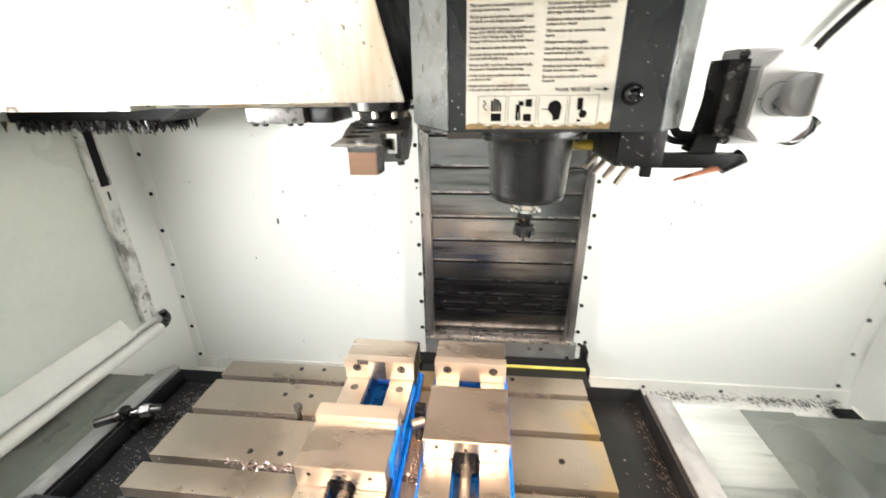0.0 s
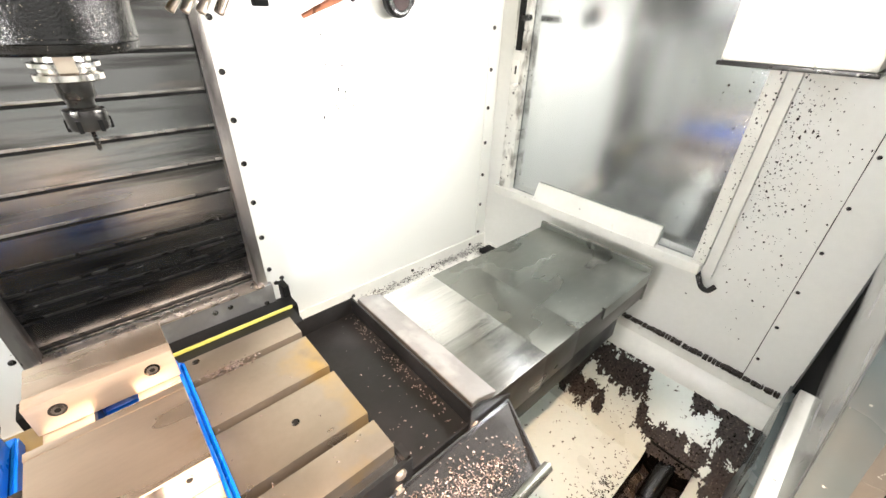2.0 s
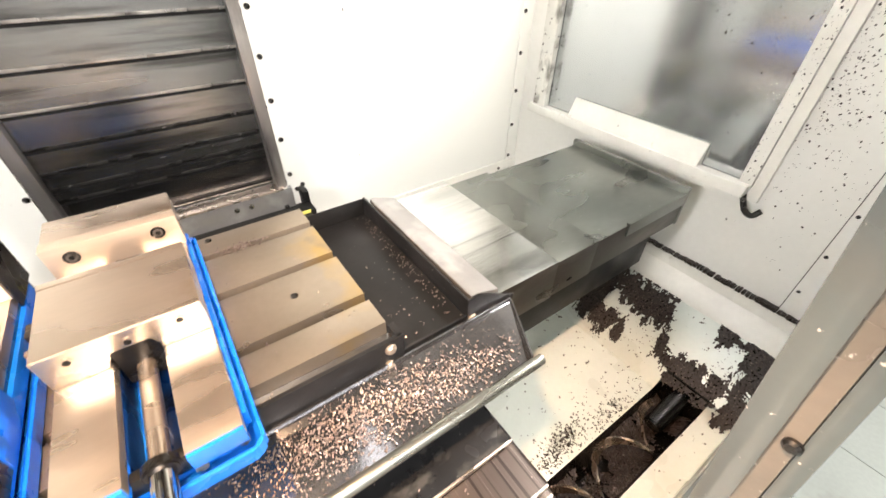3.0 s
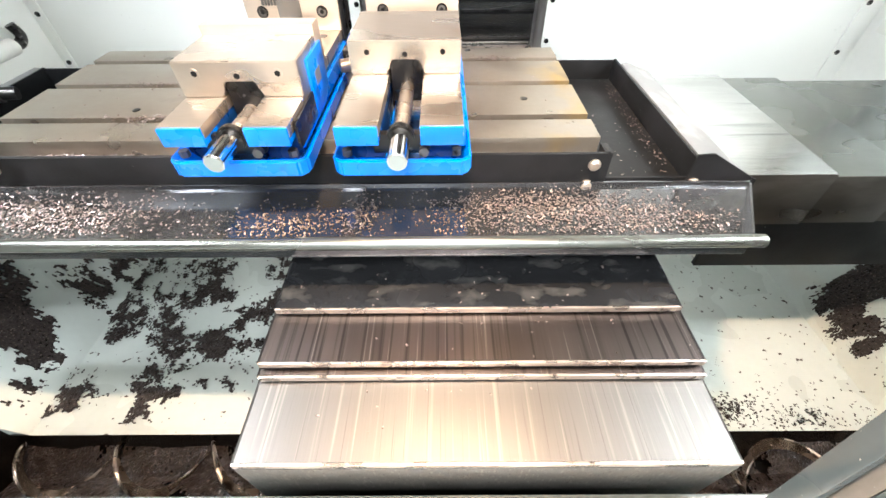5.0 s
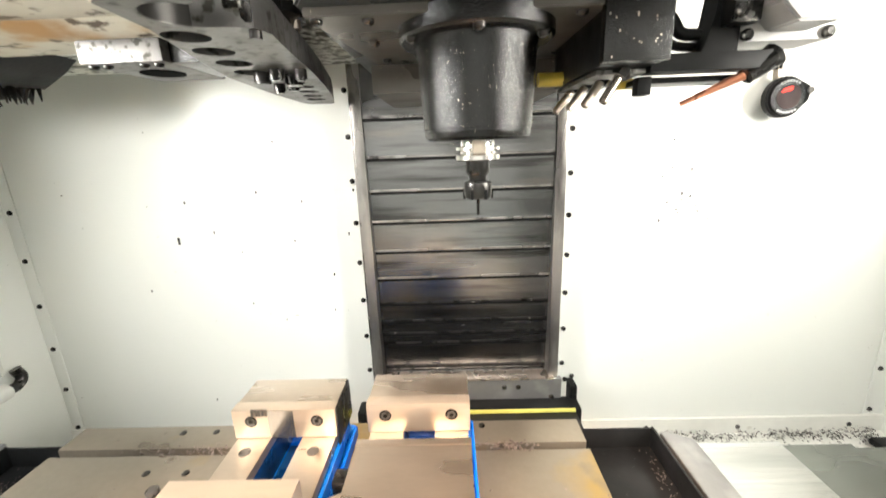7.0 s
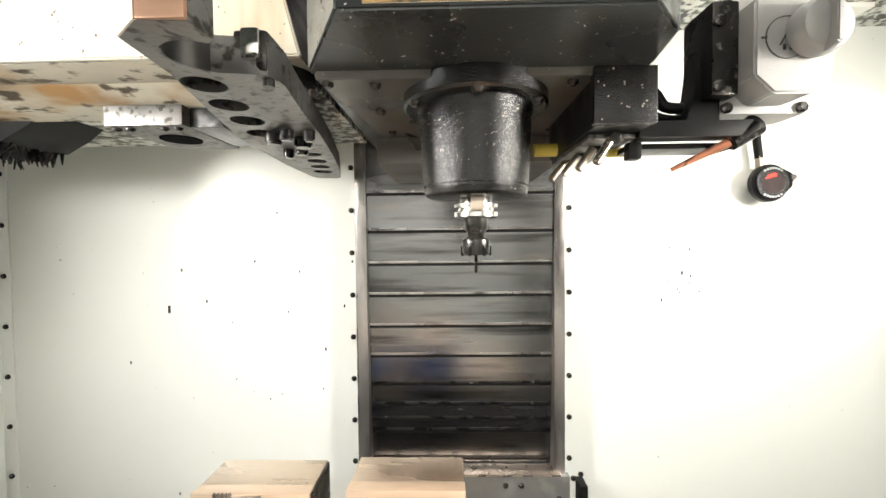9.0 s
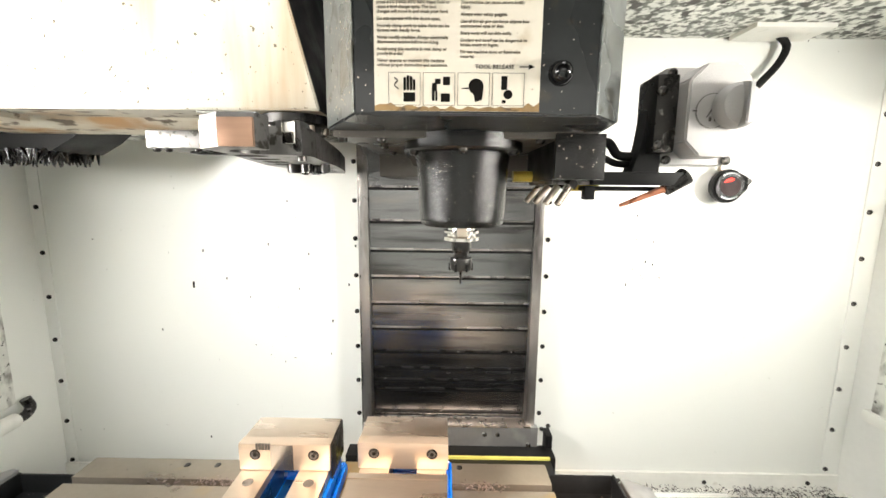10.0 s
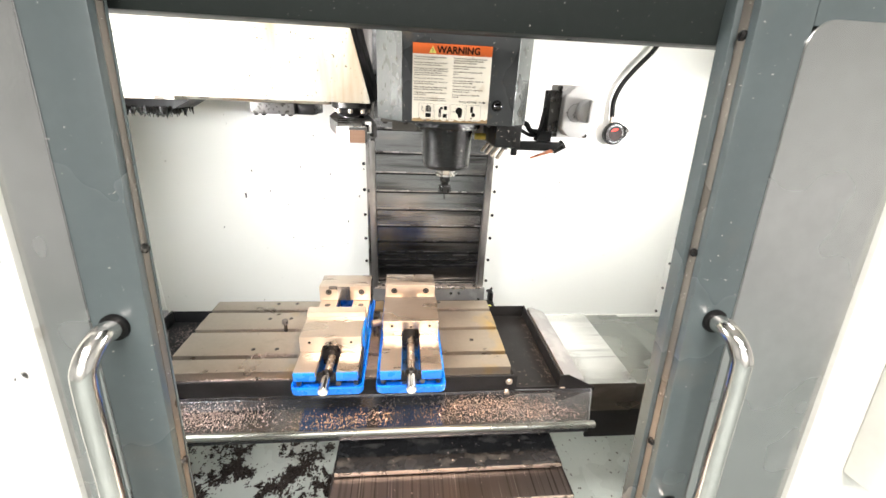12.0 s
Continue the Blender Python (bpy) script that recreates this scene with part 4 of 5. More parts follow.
    if tilt_plate:
        part("jaw_side", boxes((cx + 0.0757, cx + 0.0785, y_fix + 0.004, y_fix + 0.078, TZ + 0.05, zf - 0.002), bev=0.001), M_DARKSTEEL, v, "dark plate on the jaw side")
    plate = part("jaw_plate", boxes((cx - 0.0765, cx + 0.0765, y_fix, y_fix + 0.0203, TZ + 0.0675, zf), bev=0.0015), M_JAW, v, "machined jaw plate")
    for x in (-0.049, 0.049):
        part("screw_recess", rod((cx + x, y_fix - 0.0006, TZ + 0.096), (cx + x, y_fix + 0.002, TZ + 0.096), 0.0092, seg=20), M_DARKSTEEL, plate)
        part("screw", rod((cx + x, y_fix - 0.0012, TZ + 0.096), (cx + x, y_fix + 0.002, TZ + 0.096), 0.0062, seg=16), M_ARM, plate)
        part("socket", rod((cx + x, y_fix - 0.0016, TZ + 0.096), (cx + x, y_fix + 0.002, TZ + 0.096), 0.0035, seg=6), M_RUBBER, plate)
        part("way_plug", rod((cx + x, y_fix - 0.028, TZ + 0.0665), (cx + x, y_fix - 0.028, TZ + 0.0676), 0.0085, seg=18), M_ARM, v)
    part("rear_support", boxes((cx - 0.06, cx + 0.06, y_fix + 0.05, y_fix + 0.0785, TZ + 0.0245, TZ + 0.0668), bev=0.002), M_BLUE, v)
    return v


rv = vise(-0.0795, 0.405, 0.747, 0.551, 0.12, "blue machine vise with bright steel jaws, nearly closed", False)
lv = vise(-0.277, 0.405, 0.739, 0.483, 0.095, "blue machine vise with machined jaw plates, open", True)
# cutter marks on the open vise's fixed jaw
for k in range(5):
    part("cutter_mark", rod((-0.322 + 0.005 * k, 0.7385, 1.006), (-0.322 + 0.005 * k, 0.7385, 1.016), 0.0022, seg=8), M_ARM, lv)
part("cutter_mark", boxes((-0.3, -0.262, 0.7383, 0.7389, 0.968, 1.014), bev=0), M_STEEL, lv)

stop = thing("work_stop", (-0.178, 0.65, 0.9), "small steel stop cylinder between the vises", "work stop")
part("post", rod((-0.178, 0.65, 0.9), (-0.178, 0.65, 0.935), 0.008), M_ARM, stop)
part("cross_pin", rod((-0.19, 0.64, 0.945), (-0.166, 0.652, 0.945), 0.01, bev=0.002), M_BRIGHT, stop)
part("clamp", boxes((-0.188, -0.168, 0.66, 0.685, 0.93, 0.962), bev=0.003), M_DARKSTEEL, stop)

# ---------------------------------------------------------------- spindle head
AX, AY = 0.012, 0.735
head = thing("spindle_head", (AX, 0.85, 1.39), "dark grey spindle head with chamfered sides hanging over the table", "spindle head")
outline = [(AX - 0.118, 0.557), (AX + 0.128, 0.557), (AX + 0.166, 0.60), (AX + 0.176, 0.665), (AX + 0.176, 1.14), (AX - 0.176, 1.14), (AX - 0.176, 0.665)]
part("casting", prism(outline, "z", 1.512, 2.3, 0.002), M_HEAD, head)
part("side_chamfer", prism([(AX - 0.1182, 0.5562), (AX - 0.1768, 0.6648), (AX - 0.174, 0.667), (AX - 0.116, 0.559)], "z", 1.514, 2.29), M_CHAMF, head, "greasy chamfered side, lightened for the lamp light on it")
part("side_chamfer", prism([(AX + 0.1282, 0.5562), (AX + 0.1668, 0.5992), (AX + 0.1768, 0.6648), (AX + 0.173, 0.665), (AX + 0.163, 0.602), (AX + 0.126, 0.558)], "z", 1.514, 2.29), M_CHAMF, head, "greasy chamfered side, lightened for the lamp light on it")
part("under_plate", prism([(AX - 0.17, 0.665), (AX + 0.17, 0.665), (AX + 0.14, 0.9), (AX + 0.135, 1.135), (AX - 0.135, 1.135), (AX - 0.14, 0.9)], "z", 1.503, 1.512, 0.001), M_UNDER, head)
part("rear_under_plate", boxes((AX - 0.15, AX + 0.15, 0.9, 1.14, 1.46, 1.502), bev=0.002), M_UNDER, head)
for x, y in ((-0.16, 0.675), (0.15, 0.675), (-0.11, 0.68), (0.1, 0.68), (-0.12, 0.77), (-0.12, 0.87)):
    repeat("screw", SCREW, head, (AX + x, y, 1.503), (90, 0, 0))
bm = bmesh.new()
bmesh.ops.create_uvsphere(bm, u_segments=24, v_segments=14, radius=0.0105, matrix=pose(0.101, 0.551, 1.553))
add_rod(bm, (0.101, 0.558, 1.553), (0.101, 0.553, 1.553), 0.0125, 0.0115, 24)
part("push_button", bm, M_GLOSSBLACK, head, "glossy black push button")
spindle = part("spindle_nose", lathe([(0.02, 1.512), (0.086, 1.511), (0.086, 1.492), (0.083, 1.489), (0.069, 1.488), (0.067, 1.475), (0.063, 1.402), (0.063, 1.398), (0.061, 1.3975), (0.061, 1.3945), (0.0625, 1.394), (0.061, 1.388), (0.056, 1.385), (0.02, 1.385)], (AX, AY), 56), M_OILY, head, "oily black spindle nose")
for k in range(6):
    a = math.pi * k / 3 + 0.5
    repeat("screw", SCREW, head, (AX + 0.078 * math.cos(a), AY + 0.078 * math.sin(a), 1.489), (90, 0, 0))
holder = thing("tool_holder", (AX, AY, 1.30), "steel collet tool holder with a thin drill in the spindle", "tool holder")
part("flange", lathe([(0.02, 1.3845), (0.0205, 1.378), (0.0265, 1.377), (0.0265, 1.3735), (0.0215, 1.3715), (0.0215, 1.3695), (0.0265, 1.3675), (0.0265, 1.3625), (0.024, 1.361), (0.014, 1.3605)], (AX, AY)), M_CHROME, holder)
part("drive_key", boxes((AX - 0.007, AX + 0.007, AY - 0.03, AY - 0.018, 1.37, 1.3846), bev=0.001), M_JAW, holder)
part("drive_key", boxes((AX - 0.007, AX + 0.007, AY + 0.018, AY + 0.03, 1.37, 1.3846), bev=0.001), M_JAW, holder)
part("neck", lathe([(0.0145, 1.3605), (0.0145, 1.348), (0.0125, 1.345), (0.011, 1.343), (0.0105, 1.338), (0.012, 1.336)], (AX, AY)), M_DARKSTEEL, holder)
nut = part("collet_nut", lathe([(0.012, 1.3365), (0.0165, 1.3355), (0.017, 1.333), (0.017, 1.3195), (0.0155, 1.3165), (0.006, 1.3165)], (AX, AY)), M_DARKSTEEL, holder)
for k in range(6):
    a = math.pi * k / 3
    part("nut_slot", boxes((AX + 0.0165 * math.cos(a) - 0.0018, AX + 0.0165 * math.cos(a) + 0.0018, AY + 0.0165 * math.sin(a) - 0.0018, AY + 0.0165 * math.sin(a) + 0.0018, 1.3158, 1.327), bev=0), M_RUBBER, nut)
bm = bmesh.new()
prev = None
for k in range(49):
    z, a = 1.318 - 0.024 * k / 48, 2 * math.pi * 4 * k / 48
    r = 0.0019 if k < 46 else 0.0019 * (48 - k) / 2 + 0.0001
    ring = [bm.verts.new((AX + r * (1 + 0.35 * math.cos(2 * (b - a))) * math.cos(b), AY + r * (1 + 0.35 * math.cos(2 * (b - a))) * math.sin(b), z)) for b in [2 * math.pi * q / 10 for q in range(10)]]
    if prev:
        for q in range(10):
            bm.faces.new((prev[q], prev[(q + 1) % 10], ring[(q + 1) % 10], ring[q]))
    prev = ring
part("drill", bm, M_DARKSTEEL, holder)

# Flecks on the spindle: small chips, and glints of the oily surface put in as shape.
random.seed(30)
bm = bmesh.new()
for _ in range(420):
    a, z, w = random.uniform(0, 2 * math.pi), random.uniform(1.39, 1.484), random.uniform(0.0001, 0.00026)
    r = 0.0628 + (z - 1.395) * 0.053
    x, y = AX + r * math.cos(a), AY + r * math.sin(a)
    add_box(bm, x - w, x + w, y - w, y + w, z - w, z + w * random.uniform(0.5, 2.0))
part("stuck_flecks", bm, M_JAW, head, "tiny bright flecks set for stuck chips and glints on the oil")["kind"] = "stuff"
random.seed(31)
bm = bmesh.new()
for _ in range(150):
    w = random.uniform(0.0003, 0.0008)
    pick = random.random()
    if pick < 0.45:
        x, y, z = random.uniform(AX - 0.115, AX + 0.125), 0.5566, 1.513 + 0.3 * random.random() ** 2.2
        if -0.086 < x < 0.083 and z < 1.67:
            continue
    elif pick < 0.92:
        t = random.random()
        x, y, z = AX - 0.118 - 0.058 * t, 0.557 + 0.108 * t - 0.0012, 1.514 + 0.3 * random.random() ** 1.6
    else:
        x, y, z = random.uniform(0.13, 0.19), 0.6598, random.uniform(1.455, 1.508)
    add_box(bm, x - w, x + w, y - 0.0006, y + 0.0008, z - w * random.uniform(0.4, 1.6), z + w)
part("stuck_flecks", bm, M_JAW, head, "tiny bright chips stuck to the paint")["kind"] = "stuff"

# warning label on the head
LX0, LX1, LZ0, LZ1, LY = -0.084, 0.081, 1.516, 1.668, 0.5562
label = thing("warning_label", (0, LY, LZ0), "cream warning label with an orange heading, oil-stained along the bottom", "label")
part("sheet", boxes((LX0, LX1, LY - 0.0006, LY + 0.0006, LZ0, LZ1 - 0.02), bev=0), M_PAPER, label)
part("heading", boxes((LX0, LX1, LY - 0.0007, LY + 0.0006, LZ1 - 0.0199, LZ1), bev=0), M_ORANGE, label, "orange heading band")
FY = LY - 0.0009
text("heading_words", "WARNING", 0.0185, (-0.034, FY, LZ1 - 0.0168), M_INK, label)
part("triangle", prism([(-0.0505, LZ1 - 0.0175), (-0.0355, LZ1 - 0.0175), (-0.043, LZ1 - 0.0045)], "y", FY, FY + 0.0004), M_YELLOW, label)
part("triangle_mark", boxes((-0.0437, -0.0423, FY - 0.0003, FY, LZ1 - 0.0135, LZ1 - 0.008), bev=0), M_INK, label)
part("triangle_mark", boxes((-0.0437, -0.0423, FY - 0.0003, FY, LZ1 - 0.016, LZ1 - 0.0145), bev=0), M_INK, label)
left_words = ["This machine is automatically controlled", "and may start at any time.", "", "Never push any buttons when your hand", "or hands are touching the machine.", "", "Never place your hand on the spindle and",
              "press ATC FWD, ATC REV, Next Tool or", "cause a tool change cycle. The tool", "changer will move in and crush your hand.", "", "Do not operate with the doors open.", "", "Securely clamp work to table. Parts can be",
              "thrown with deadly force.", "", "Never modify machine. Always electrically", "disconnect machine before servicing.", "", "Avoid using this machine in wet, damp or", "poorly lit areas.", "", "Never operate or maintain this machine", "without proper instruction and assistance."]
right_words = ["To avoid tool changer damage ensure that", "tools are properly aligned with spindle", "drive lugs when loading tools.", "", "Additional safety interlocks are available:", "contact your dealer.", "", "This machine can cause severe bodily", "injury.", "",
               "Always wear safety goggles.", "", "Use of the air gun can force objects into", "unprotected eyes or skin.", "", "Sharp tools will cut skin easily.", "", "Coolant and swarf can be dangerous to", "inhale, touch or ingest.", "", "Do not machine toxic or flammable", "material."]
for x, words in ((LX0 + 0.003, left_words), (LX0 + 0.085, right_words)):
    z = 1.6415
    for w in words:
        if w:
            text("small_print", w, 0.0041, (x, FY, z), M_GREYINK, label)
            z -= 0.0042
        else:
            z -= 0.0023
text("arrow_words", "TOOL RELEASE", 0.0058, (0.016, FY, 1.5565), M_INK, label)
part("arrow", prism([(0.06, 1.558), (0.069, 1.558), (0.069, 1.556), (0.0755, 1.5585), (0.069, 1.561), (0.069, 1.559), (0.06, 1.559)], "y", FY, FY + 0.0003), M_INK, label)
for k in range(4):
    x0 = -0.07 + 0.0345 * k
    for side in ((x0, x0 + 0.032, FY, FY + 0.0003, 1.5255, 1.526), (x0, x0 + 0.032, FY, FY + 0.0003, 1.5565, 1.557), (x0, x0 + 0.0005, FY, FY + 0.0003, 1.526, 1.5565), (x0 + 0.0315, x0 + 0.032, FY, FY + 0.0003, 1.526, 1.5565)):
        part("icon_frame", boxes(side, bev=0), M_GREYINK, label)
x0 = -0.07
part("icon", boxes((x0 + 0.015, x0 + 0.0175, FY, FY + 0.0003, 1.54, 1.552), bev=0), M_INK, label)
part("icon", boxes((x0 + 0.0182, x0 + 0.0207, FY, FY + 0.0003, 1.54, 1.554), bev=0), M_INK, label)
part("icon", boxes((x0 + 0.0214, x0 + 0.0239, FY, FY + 0.0003, 1.54, 1.553), bev=0), M_INK, label)
part("icon", boxes((x0 + 0.0246, x0 + 0.0268, FY, FY + 0.0003, 1.54, 1.55), bev=0), M_INK, label)
part("icon", boxes((x0 + 0.015, x0 + 0.0268, FY, FY + 0.0003, 1.529, 1.5378), bev=0), M_INK, label)
part("icon", tube([(x0 + 0.006, FY, 1.552), (x0 + 0.009, FY, 1.549), (x0 + 0.006, FY, 1.545), (x0 + 0.01, FY, 1.541)], 0.0005, 6, 4), M_INK, label)
x0 += 0.0345
part("icon", boxes((x0 + 0.02, x0 + 0.027, FY, FY + 0.0003, 1.545, 1.553), bev=0), M_INK, label)
part("icon", boxes((x0 + 0.018, x0 + 0.027, FY, FY + 0.0003, 1.529, 1.537), bev=0), M_INK, label)
part("icon", boxes((x0 + 0.009, x0 + 0.014, FY, FY + 0.0003, 1.539, 1.547), bev=0), M_INK, label)
part("icon", boxes((x0 + 0.012, x0 + 0.0175, FY, FY + 0.0003, 1.546, 1.551), bev=0), M_INK, label)
part("icon", boxes((x0 + 0.009, x0 + 0.0115, FY, FY + 0.0003, 1.53, 1.539), bev=0), M_INK, label)
part("icon", boxes((x0 + 0.0125, x0 + 0.0145, FY, FY + 0.0003, 1.53, 1.539), bev=0), M_INK, label)
x0 += 0.0345
part("icon", prism([(x0 + 0.0185 + 0.0075 * math.cos(2 * math.pi * k / 20), 1.544 + 0.0075 * math.sin(2 * math.pi * k / 20)) for k in range(20)], "y", FY, FY + 0.0003), M_INK, label)
part("icon", prism([(x0 + 0.0125, 1.543), (x0 + 0.026, 1.543), (x0 + 0.0245, 1.531), (x0 + 0.0175, 1.529), (x0 + 0.0165, 1.535)], "y", FY - 0.0001, FY + 0.0002), M_INK, label)
part("icon", boxes((x0 + 0.004, x0 + 0.012, FY, FY + 0.0003, 1.5415, 1.5425), bev=0), M_INK, label)
x0 += 0.0345
part("icon", boxes((x0 + 0.009, x0 + 0.015, FY, FY + 0.0003, 1.541, 1.554), bev=0), M_INK, label)
part("icon", boxes((x0 + 0.01, x0 + 0.014, FY, FY + 0.0003, 1.528, 1.531), bev=0), M_INK, label)
part("icon", prism([(x0 + 0.016 + 0.0045 * math.cos(2 * math.pi * k / 16), 1.5365 + 0.0045 * math.sin(2 * math.pi * k / 16)) for k in range(16)], "y", FY, FY + 0.0003), M_INK, label)

for ob in label.children:
    if ob.name.startswith("icon"):
        ob.location.z -= 0.0042
random.seed(14)
edge = [(LX0 + 0.165 * k / 30, LZ0 + 0.0015 + 0.0045 * random.random() ** 2 + 0.003 * abs(k - 15) / 15) for k in range(31)]
part("oil_stain", prism([(LX1, LZ0), (LX0, LZ0)] + edge, "y", LY - 0.0008, LY - 0.0004), M_OILSTAIN, label, "brown oil stain along the bottom")

# ---------------------------------------------------------------- coolant block, nozzle and drive box beside the head
block = thing("coolant_block", (0.165, 0.76, 1.45), "black coolant block with short steel nozzles", "coolant block")
part("body", boxes((0.132, 0.19, 0.672, 0.86, 1.452, 1.506), bev=0.002), M_RUBBER, block)
part("end_plate", boxes((0.128, 0.192, 0.66, 0.672, 1.452, 1.51), bev=0.002), M_OILY, block)
part("under_plate", boxes((0.136, 0.188, 0.70, 0.86, 1.446, 1.4515), bev=0.001), M_ARM, block)
for k in range(4):
    y = 0.70 + 0.042 * k
    part("nozzle", rod((0.162 - 0.004 * k, y, 1.448), (0.142 - 0.006 * k, y - 0.006, 1.418), 0.0048, bev=0.0008), M_BRIGHT, block)
    part("nozzle_nut", rod((0.165 - 0.004 * k, y, 1.452), (0.16 - 0.004 * k, y, 1.444), 0.009, seg=6), M_DARKSTEEL, block)
part("tap", boxes((0.185, 0.2, 0.71, 0.725, 1.425, 1.445), bev=0.003), M_RUBBER, block)
part("fitting", rod((0.18, 0.76, 1.443), (0.22, 0.755, 1.443), 0.006), M_BRASS, block, "yellow hose fitting")
part("fitting", rod((0.1, 0.82, 1.46), (0.132, 0.82, 1.46), 0.009), M_BRASS, block, "yellow hose fitting")
box = thing("nozzle_drive", (0.33, 0.72, 1.44), "pale grey drive box with a knob on a black bracket", "drive box")
part("arm_bar", boxes((0.19, 0.318, 0.695, 0.72, 1.446, 1.464), bev=0.002), M_RUBBER, box)
part("arm_plate", boxes((0.19, 0.31, 0.72, 0.76, 1.438, 1.4445), bev=0.001), M_RUBBER, box)
part("bracket", prism([(0.25, 1.464), (0.262, 1.50), (0.27, 1.565), (0.285, 1.57), (0.29, 1.57), (0.29, 1.464)], "y", 0.715, 0.745, 0.001), M_RUBBER, box, "black bracket")
body = prism([(0.318, 1.484), (0.36, 1.484), (0.38, 1.503), (0.38, 1.58), (0.36, 1.6), (0.318, 1.6), (0.298, 1.58), (0.298, 1.503)], "y", 0.674, 0.73, 0.0025)
bod = part("body", body, M_GREYCAST, box)
part("rear_flange", boxes((0.29, 0.388, 0.715, 0.765, 1.475, 1.606), bev=0.005), M_GREYCAST, box)
part("motor", boxes((0.268, 0.297, 0.695, 0.75, 1.49, 1.592), bev=0.004), M_DARKSTEEL, box)
for x, z in ((0.297, 1.482), (0.381, 1.482), (0.296, 1.598), (0.275, 1.57), (0.275, 1.5)):
    repeat("screw", SCREW, box, (x, 0.715 if x > 0.28 else 0.695, z))
part("knob", lathe([(0.0, 0.0), (0.027, 0.001), (0.028, 0.005), (0.0275, 0.014), (0.024, 0.02), (0.014, 0.0235), (0.0, 0.0245)], (0, 0), 36), M_GREYCAST, box).matrix_basis = pose(0.355, 0.674, 1.546, 90, 0, 0)
part("knob_rib", prism([(0.642, 1.522), (0.655, 1.519), (0.662, 1.519), (0.662, 1.573), (0.655, 1.573), (0.642, 1.57)], "x", 0.3515, 0.3585, 0.0015), M_GREYCAST, box)
bm = bmesh.new()
for r0 in (0.021,):
    prev = None
    for k in range(41):
        a = 2 * math.pi * k / 40
        ring = [bm.verts.new((0.33 + r * math.cos(a), y, 1.541 + r * math.sin(a))) for r, y in ((r0, 0.6745), (r0, 0.6732), (r0 + 0.001, 0.6732), (r0 + 0.001, 0.6745))]
        if prev:
            for q in range(4):
                bm.faces.new((prev[q], prev[(q + 1) % 4], ring[(q + 1) % 4], ring[q]))
        prev = ring
part("emblem_ring", bm, M_ARM, box, "plain raised ring emblem")
part("emblem", prism([(0.322, 1.533), (0.324, 1.533), (0.336, 1.554), (0.334, 1.554)], "y", 0.6734, 0.6745), M_ARM, box)
part("emblem", boxes((0.326, 0.329, 0.6734, 0.6745, 1.528, 1.534), bev=0), M_ARM, box)
part("emblem", boxes((0.333, 0.336, 0.6734, 0.6745, 1.528, 1.534), bev=0), M_ARM, box)
part("emblem", boxes((0.304, 0.31, 0.6734, 0.6745, 1.54, 1.542), bev=0), M_ARM, box)
part("hose", tube([(0.188, 0.74, 1.495), (0.205, 0.735, 1.507), (0.222, 0.73, 1.506), (0.235, 0.73, 1.49), (0.255, 0.73, 1.487)], 0.0065), M_RUBBER, box)
part("hose", tube([(0.188, 0.74, 1.485), (0.21, 0.735, 1.488), (0.235, 0.735, 1.478), (0.26, 0.735, 1.476)], 0.005), M_RUBBER, box)
part("nozzle_socket", rod((0.322, 0.705, 1.46), (0.295, 0.705, 1.44), 0.013, 0.009), M_DARKSTEEL, box)
part("nozzle", rod((0.3, 0.706, 1.444), (0.246, 0.735, 1.416), 0.0055, 0.0026), M_COPPER, box, "copper-coloured nozzle")

# probe receiver on the back wall
sensor = thing("probe_receiver", (0.69, 1.19, 1.45), "black round probe receiver with a red light on the back wall", "receiver")
SX, SZ = 0.694, 1.452
part("body", prism([(SX + 0.042 * math.cos(2 * math.pi * k / 28) * (1.0 if not (k in (27, 0, 1, 2, 3)) else 1.2), SZ + 0.042 * math.sin(2 * math.pi * k / 28)) for k in range(28)], "y", 1.15, 1.168, 0.003), M_RUBBER, sensor)
part("mount", rod((SX + 0.012, 1.167, SZ), (SX + 0.012, 1.2, SZ), 0.012), M_RUBBER, sensor)
part("bezel", prism([(SX + 0.036 * math.cos(2 * math.pi * k / 28), SZ + 0.036 * math.sin(2 * math.pi * k / 28)) for k in range(28)], "y", 1.144, 1.15, 0.001), M_OILY, sensor)
part("lens", prism([(SX + 0.025 * math.cos(2 * math.pi * k / 28), SZ + 0.025 * math.sin(2 * math.pi * k / 28)) for k in range(28)], "y", 1.1425, 1.1445), M_LENS, sensor, "dark red lens")
part("red_light", prism([(SX - 0.018, SZ + 0.008), (SX - 0.012, SZ + 0.016), (SX, SZ + 0.02), (SX + 0.006, SZ + 0.019), (SX + 0.004, SZ + 0.013), (SX - 0.006, SZ + 0.011)], "y", 1.141, 1.1426), M_RED, sensor, "lit red indicator")
for s in (-1, 1):
    bars = [(SX - 0.02 + 0.006 * k, SX - 0.016 + 0.006 * k, 1.1434, 1.1441, SZ + s * (0.0315 - 0.00014 * (k - 3) ** 2 * 4) - 0.002, SZ + s * (0.0315 - 0.00014 * (k - 3) ** 2 * 4) + 0.002) for k in range(7)]
    for b in bars:
        part("lettering", boxes(b, bev=0), M_ALU, sensor, "pale unreadable lettering")
part("ear", prism([(SX + 0.02, SZ + 0.034), (SX + 0.046, SZ + 0.024), (SX + 0.057, SZ + 0.012), (SX + 0.05, SZ), (SX + 0.03, SZ - 0.02)], "y", 1.152, 1.172, 0.002), M_RUBBER, sensor)
part("ear_screw", rod((SX + 0.047, 1.152, SZ + 0.012), (SX + 0.047, 1.146, SZ + 0.012), 0.006), M_ARM, sensor)
part("gland", rod((0.684, 1.17, 1.49), (0.682, 1.17, 1.515), 0.009, seg=6), M_BRIGHT, sensor, "bright cable gland")
